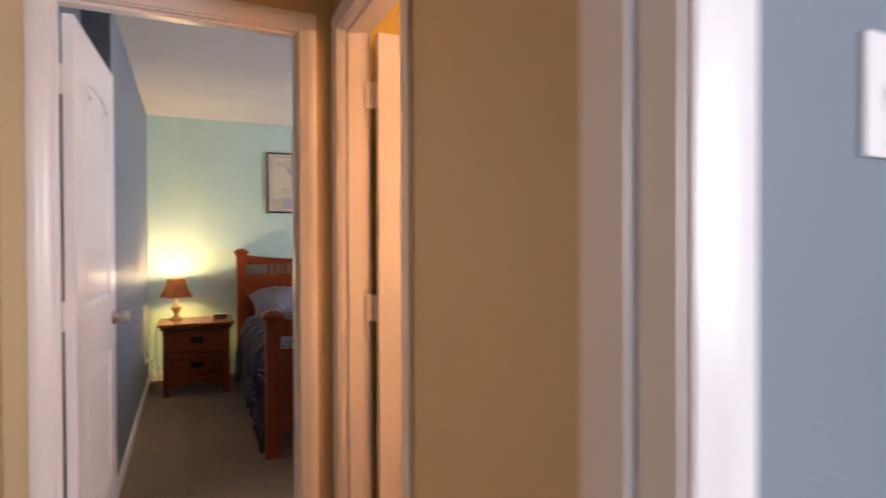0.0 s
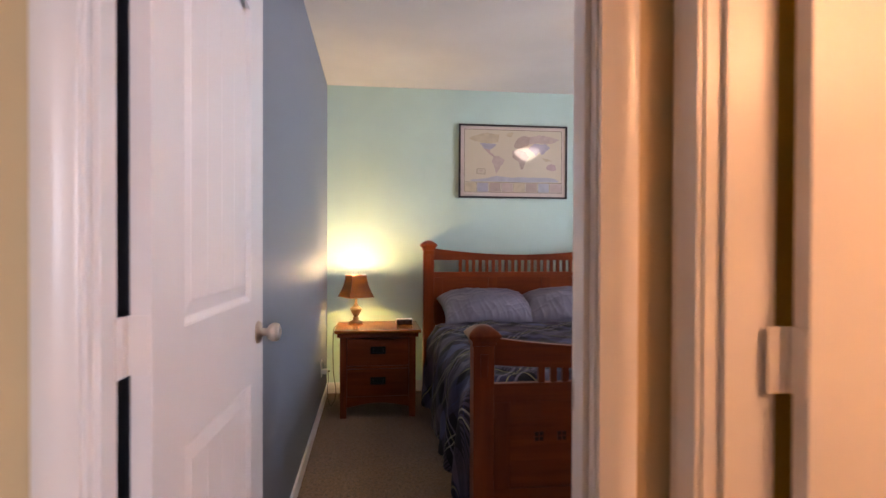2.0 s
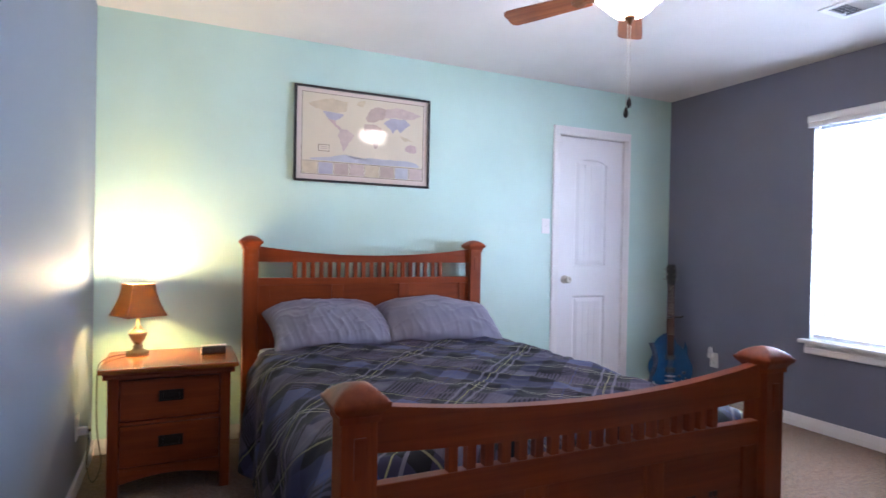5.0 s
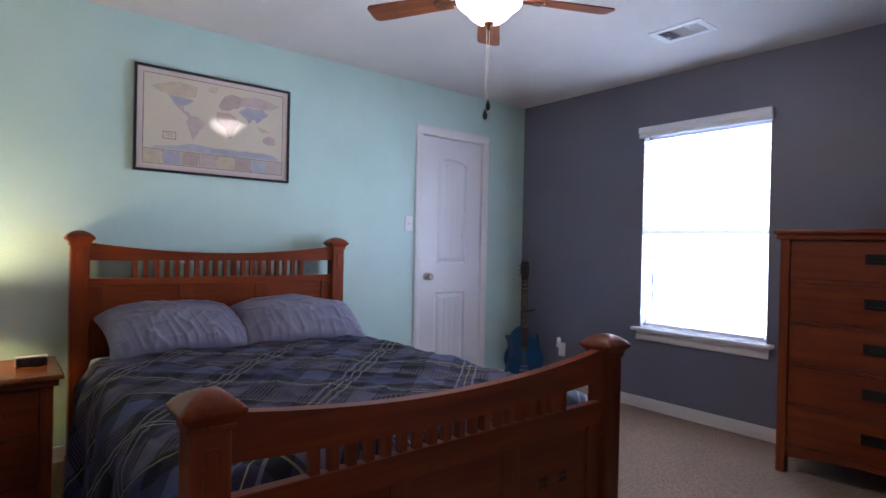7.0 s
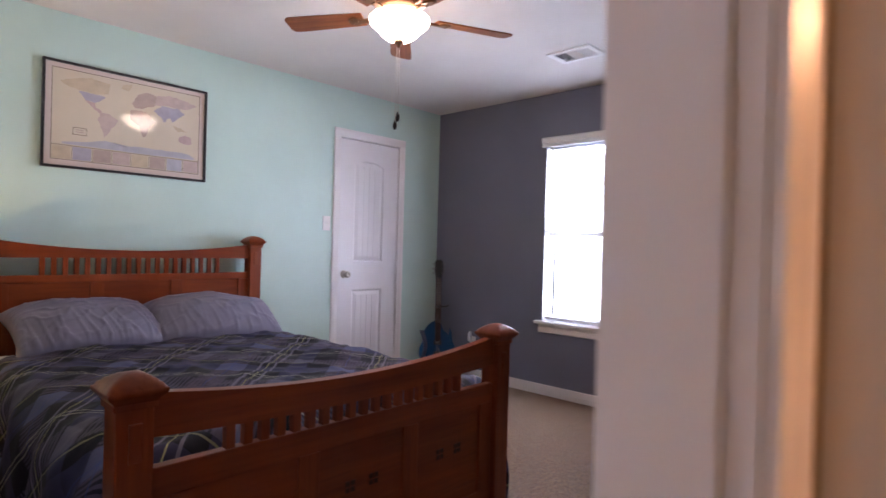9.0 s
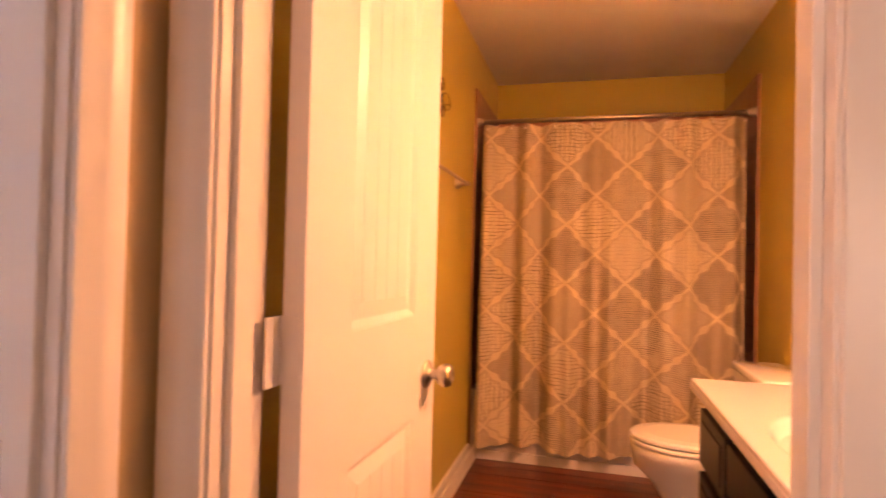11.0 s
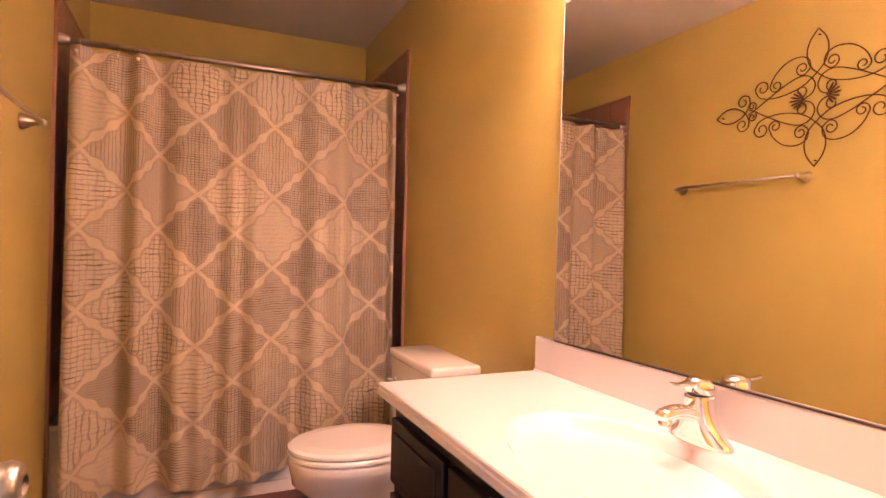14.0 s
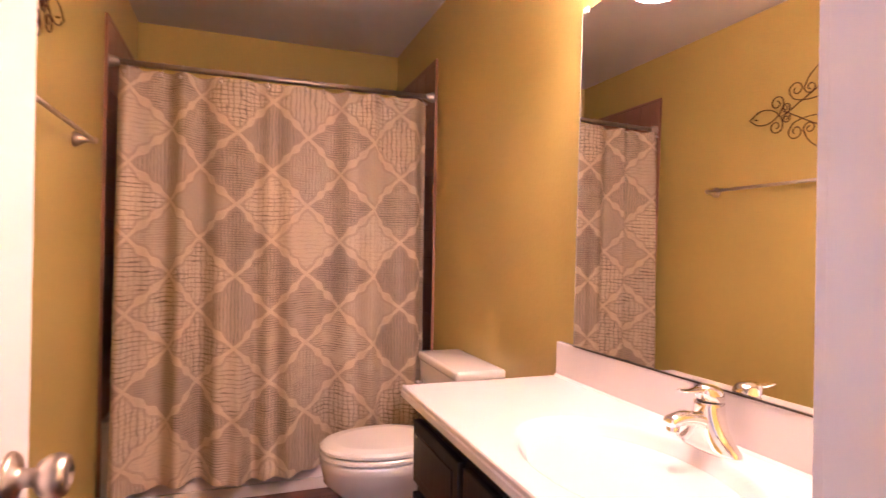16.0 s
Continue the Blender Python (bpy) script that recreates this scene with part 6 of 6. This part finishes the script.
def wall_art():
    """Scrolled wire ornament: one quarter drawn, mirrored in both directions."""
    t = thing("wall_art", "dark scrolled metal wall ornament with two fan flowers", "wall art", (2.335, -3.518, 1.888))

    def wire(pts, r=0.0027):
        for sx in (1, -1):
            for sz in (1, -1):
                bm = bmesh.new()
                sweep(bm, [(sx * x, -0.006 - 0.0012 * (sz + 1), sz * z) for x, z in pts], r, 6)
                part("scroll", bm, IRON, t, smooth=True)

    def curl(x, z, radius, a0, turns, n=30, shrink=0.72):
        """Spiral that winds inward about x, z from the angle a0."""
        return [(x + radius * (1 - shrink * k / n) * math.cos(a0 + turns * 2 * math.pi * k / n), z + radius * (1 - shrink * k / n) * math.sin(a0 + turns * 2 * math.pi * k / n)) for k in range(n + 1)]

    # upright leaf whose sides cross and sweep on into the long lower strand and its scroll
    strand = smooth_run([(0, 0.302), (0.034, 0.255), (0.046, 0.205), (0.034, 0.150), (0.0, 0.108), (-0.055, 0.066), (-0.125, 0.044), (-0.20, 0.040), (-0.262, 0.056), (-0.288, 0.092)])
    wire([(-x, z) for x, z in strand] + curl(0.251, 0.098, 0.038, -0.15, 1.15)[1:])
    # inner strand: from the flower round the middle and out to the side tip
    inner = smooth_run([(0.050, 0.004), (0.018, 0.022), (0.006, 0.058), (0.028, 0.096), (0.075, 0.108), (0.145, 0.084), (0.215, 0.046), (0.280, 0.008), (0.318, -0.012)])
    wire(inner)
    wire(curl(0.302, 0.026, 0.022, -2.4, -1.3))
    wire(curl(0.066, 0.040, 0.026, -1.9, -0.75, shrink=0.45))
    # outer C-scroll with a curl at each end
    wire([(x, z) for x, z in reversed(curl(0.064, 0.143, 0.0316, -1.95, 1.25))] + smooth_run([(0.052, 0.114), (0.030, 0.138), (0.038, 0.178), (0.080, 0.198), (0.140, 0.187), (0.190, 0.146), (0.2135, 0.100)])[1:] + curl(0.184, 0.094, 0.030, 0.2, -1.3)[1:])
    # side leaf and the pair of scrolls at its root
    wire(smooth_run([(0.500, 0), (0.455, 0.030), (0.405, 0.036), (0.360, 0.018), (0.330, -0.012), (0.316, -0.045)]) + [(x, -z) for x, z in curl(0.352, 0.056, 0.036, 3.0, -1.2)[1:]])
    for sx in (1, -1):
        for k in range(7):
            a = math.radians(-54 + 18 * k)
            bm = bmesh.new()
            c, d = Vector((sx * 0.046, -0.012, 0)), Vector((sx * math.cos(a), -0.15, math.sin(a)))
            side = Vector((-d.z, 0, d.x)) * 0.0046
            ln = 0.066 - 0.012 * abs(k - 3) / 3
            loft(bm, [(c + d * (ln * q), side * w, Vector((0, 0.003 * w + 0.0006, 0))) for q, w in ((0.0, 0.25), (0.3, 0.6), (0.65, 1.0), (0.9, 0.8), (1.0, 0.2))], 10, 1.0)
            part("petal", bm, IRON, t, smooth=True)
    for x, z in ((0, 0.27), (0, -0.27), (0.46, 0), (-0.46, 0)):
        bm = bmesh.new()
        rod(bm, (x * 1.02, 0.008, z * 1.02), (x * 1.02, -0.006, z * 1.02), 0.003, 8)
        part("standoff", bm, IRON, t)
    return t


wall_art()
ex = thing("exhaust_grille", "white bathroom exhaust fan grille", "vent", (2.42, -4.25, H))
part("grille_plate", boxes((-0.12, 0.12, -0.12, 0.12, -0.014, 0), bev=0.005), PLASTIC, ex)
# Dark strips on the plate: shade inside each open slot, put in as colour.
for i in range(9):
    part("slot_shade_strip", boxes((-0.085, 0.085, -0.084 + i * 0.021 - 0.004, -0.084 + i * 0.021 + 0.004, -0.0152, -0.013)), plain("slot_shade_brown", (0.12, 0.1, 0.09), 0.8) if i == 0 else bpy.data.materials["slot_shade_brown"], ex)

# arched window of the living space
aw = tagged(new("window_2"), "bright arched window far across the living space", "window", "", "structure")
bm = bmesh.new()
for x in (-2.05, -1.42, -0.79):
    box(bm, x, x + 0.04, 3.36, 3.40, 1.0, 2.44 if -1.5 < x < -1.3 else 2.05)
for z in (1.0, 1.48, 1.96):
    box(bm, -2.05, -0.75, 3.36, 3.40, z, z + 0.04)
part("window_frame", bm, VINYL, aw)
part("window_sill", boxes((-2.1, -0.7, 3.25, 3.32, 0.96, 1.0), bev=0.005), TRIM, aw)

# ---- tiles and planks ----
tile_sz, gap = 0.152, 0.004


def tiled(wall_name, face, axis, lo, hi, z0, z1, depth):
    """Grout bed and single tiles on a wall face. axis 0: the wall runs along x, facing depth in y."""
    if axis == 0:
        bed_ = setting(wall_name, boxes((lo, hi, face, face + depth * 0.6, z0, z1)), GROUT, "grout bed of the tiled tub surround", category="tile")
    else:
        bed_ = setting(wall_name, boxes((face, face + depth * 0.6, lo, hi, z0, z1)), GROUT, "grout bed of the tiled tub surround", category="tile")
    n, k = max(1, round((hi - lo) / tile_sz)), max(1, round((z1 - z0) / tile_sz))
    w, h = (hi - lo) / n, (z1 - z0) / k
    me = None
    for i in range(n):
        for j in range(k):
            if me is None:
                t = abs(depth) * 0.5
                bm = boxes((-w / 2 + gap / 2, w / 2 - gap / 2, -t, t, -h / 2 + gap / 2, h / 2 - gap / 2), bev=0.0015)
                ob = part("tile", bm, TILE, bed_)
                me = ob.data
            else:
                ob = new("tile", me)
                ob.parent = bed_
            s, z = lo + (i + 0.5) * w, z0 + (j + 0.5) * h
            ob.matrix_basis = pose(s, face + depth * 0.55, z) if axis == 0 else pose(face + depth * 0.55, s, z, 0, 0, 90)


tiled("tile_left", -3.51, 0, TX - 0.005, 4.298, 0.40, 2.155, -0.010)
tiled("tile_right", -5.03, 0, TX - 0.005, 4.298, 0.40, 2.155, 0.010)
tiled("tile_back", 4.30, 1, -5.018, -3.522, 0.40, 2.155, -0.010)
S("tile_edge", boxes((TX - 0.022, TX - 0.005, -3.524, -3.51, 0.0, 2.17), (TX - 0.022, TX - 0.005, -5.03, -5.016, 0.0, 2.17), (TX - 0.005, 4.298, -3.524, -3.51, 2.155, 2.17), (TX - 0.005, 4.298, -5.03, -5.016, 2.155, 2.17), bev=0.003), TILE, "mauve-brown bullnose tile edge", category="tile")


def planked(name, x0, x1, y0, y1, label, pieces=True):
    """A wooden floor of boards along y."""
    sub = setting(name, boxes((x0, x1, y0, y1, -0.1, -0.012)), BACKING_BLACK, label, category="floor")
    w, rng = 0.125, random.Random(len(name))
    rows = max(1, round((x1 - x0) / w))
    w = (x1 - x0) / rows
    joined = bmesh.new()
    for i in range(rows):
        y = y0 - rng.random() * 0.9
        while y < y1:
            a, b = max(y, y0), min(y + 1.1, y1)
            if b - a > 0.02:
                if pieces:
                    part("plank", boxes((x0 + i * w + 0.0008, x0 + (i + 1) * w - 0.0008, a + 0.0008, b - 0.0008, -0.014, 0.0 - 0.0006 * rng.random()), bev=0.0012), PLANKWOOD, sub)
                else:
                    box(joined, x0 + i * w + 0.001, x0 + (i + 1) * w - 0.001, a + 0.001, b - 0.001, -0.014, 0.0)
            y += 1.1
    if pieces:
        joined.free()
    else:
        tagged(part("plank_field", joined, PLANKWOOD, sub), "", "", "", "stuff")


planked("floor_bath", 0.90, 3.52, -5.03, -3.51, "dark red-brown wood plank bathroom floor")
planked("floor_hall", -0.305, 0.90, -5.42, -3.61, "dark red-brown wood plank hall floor")
planked("floor_living", -9.0, -0.305, -5.42, 3.30, "red-brown wood plank floor of the living space", False)
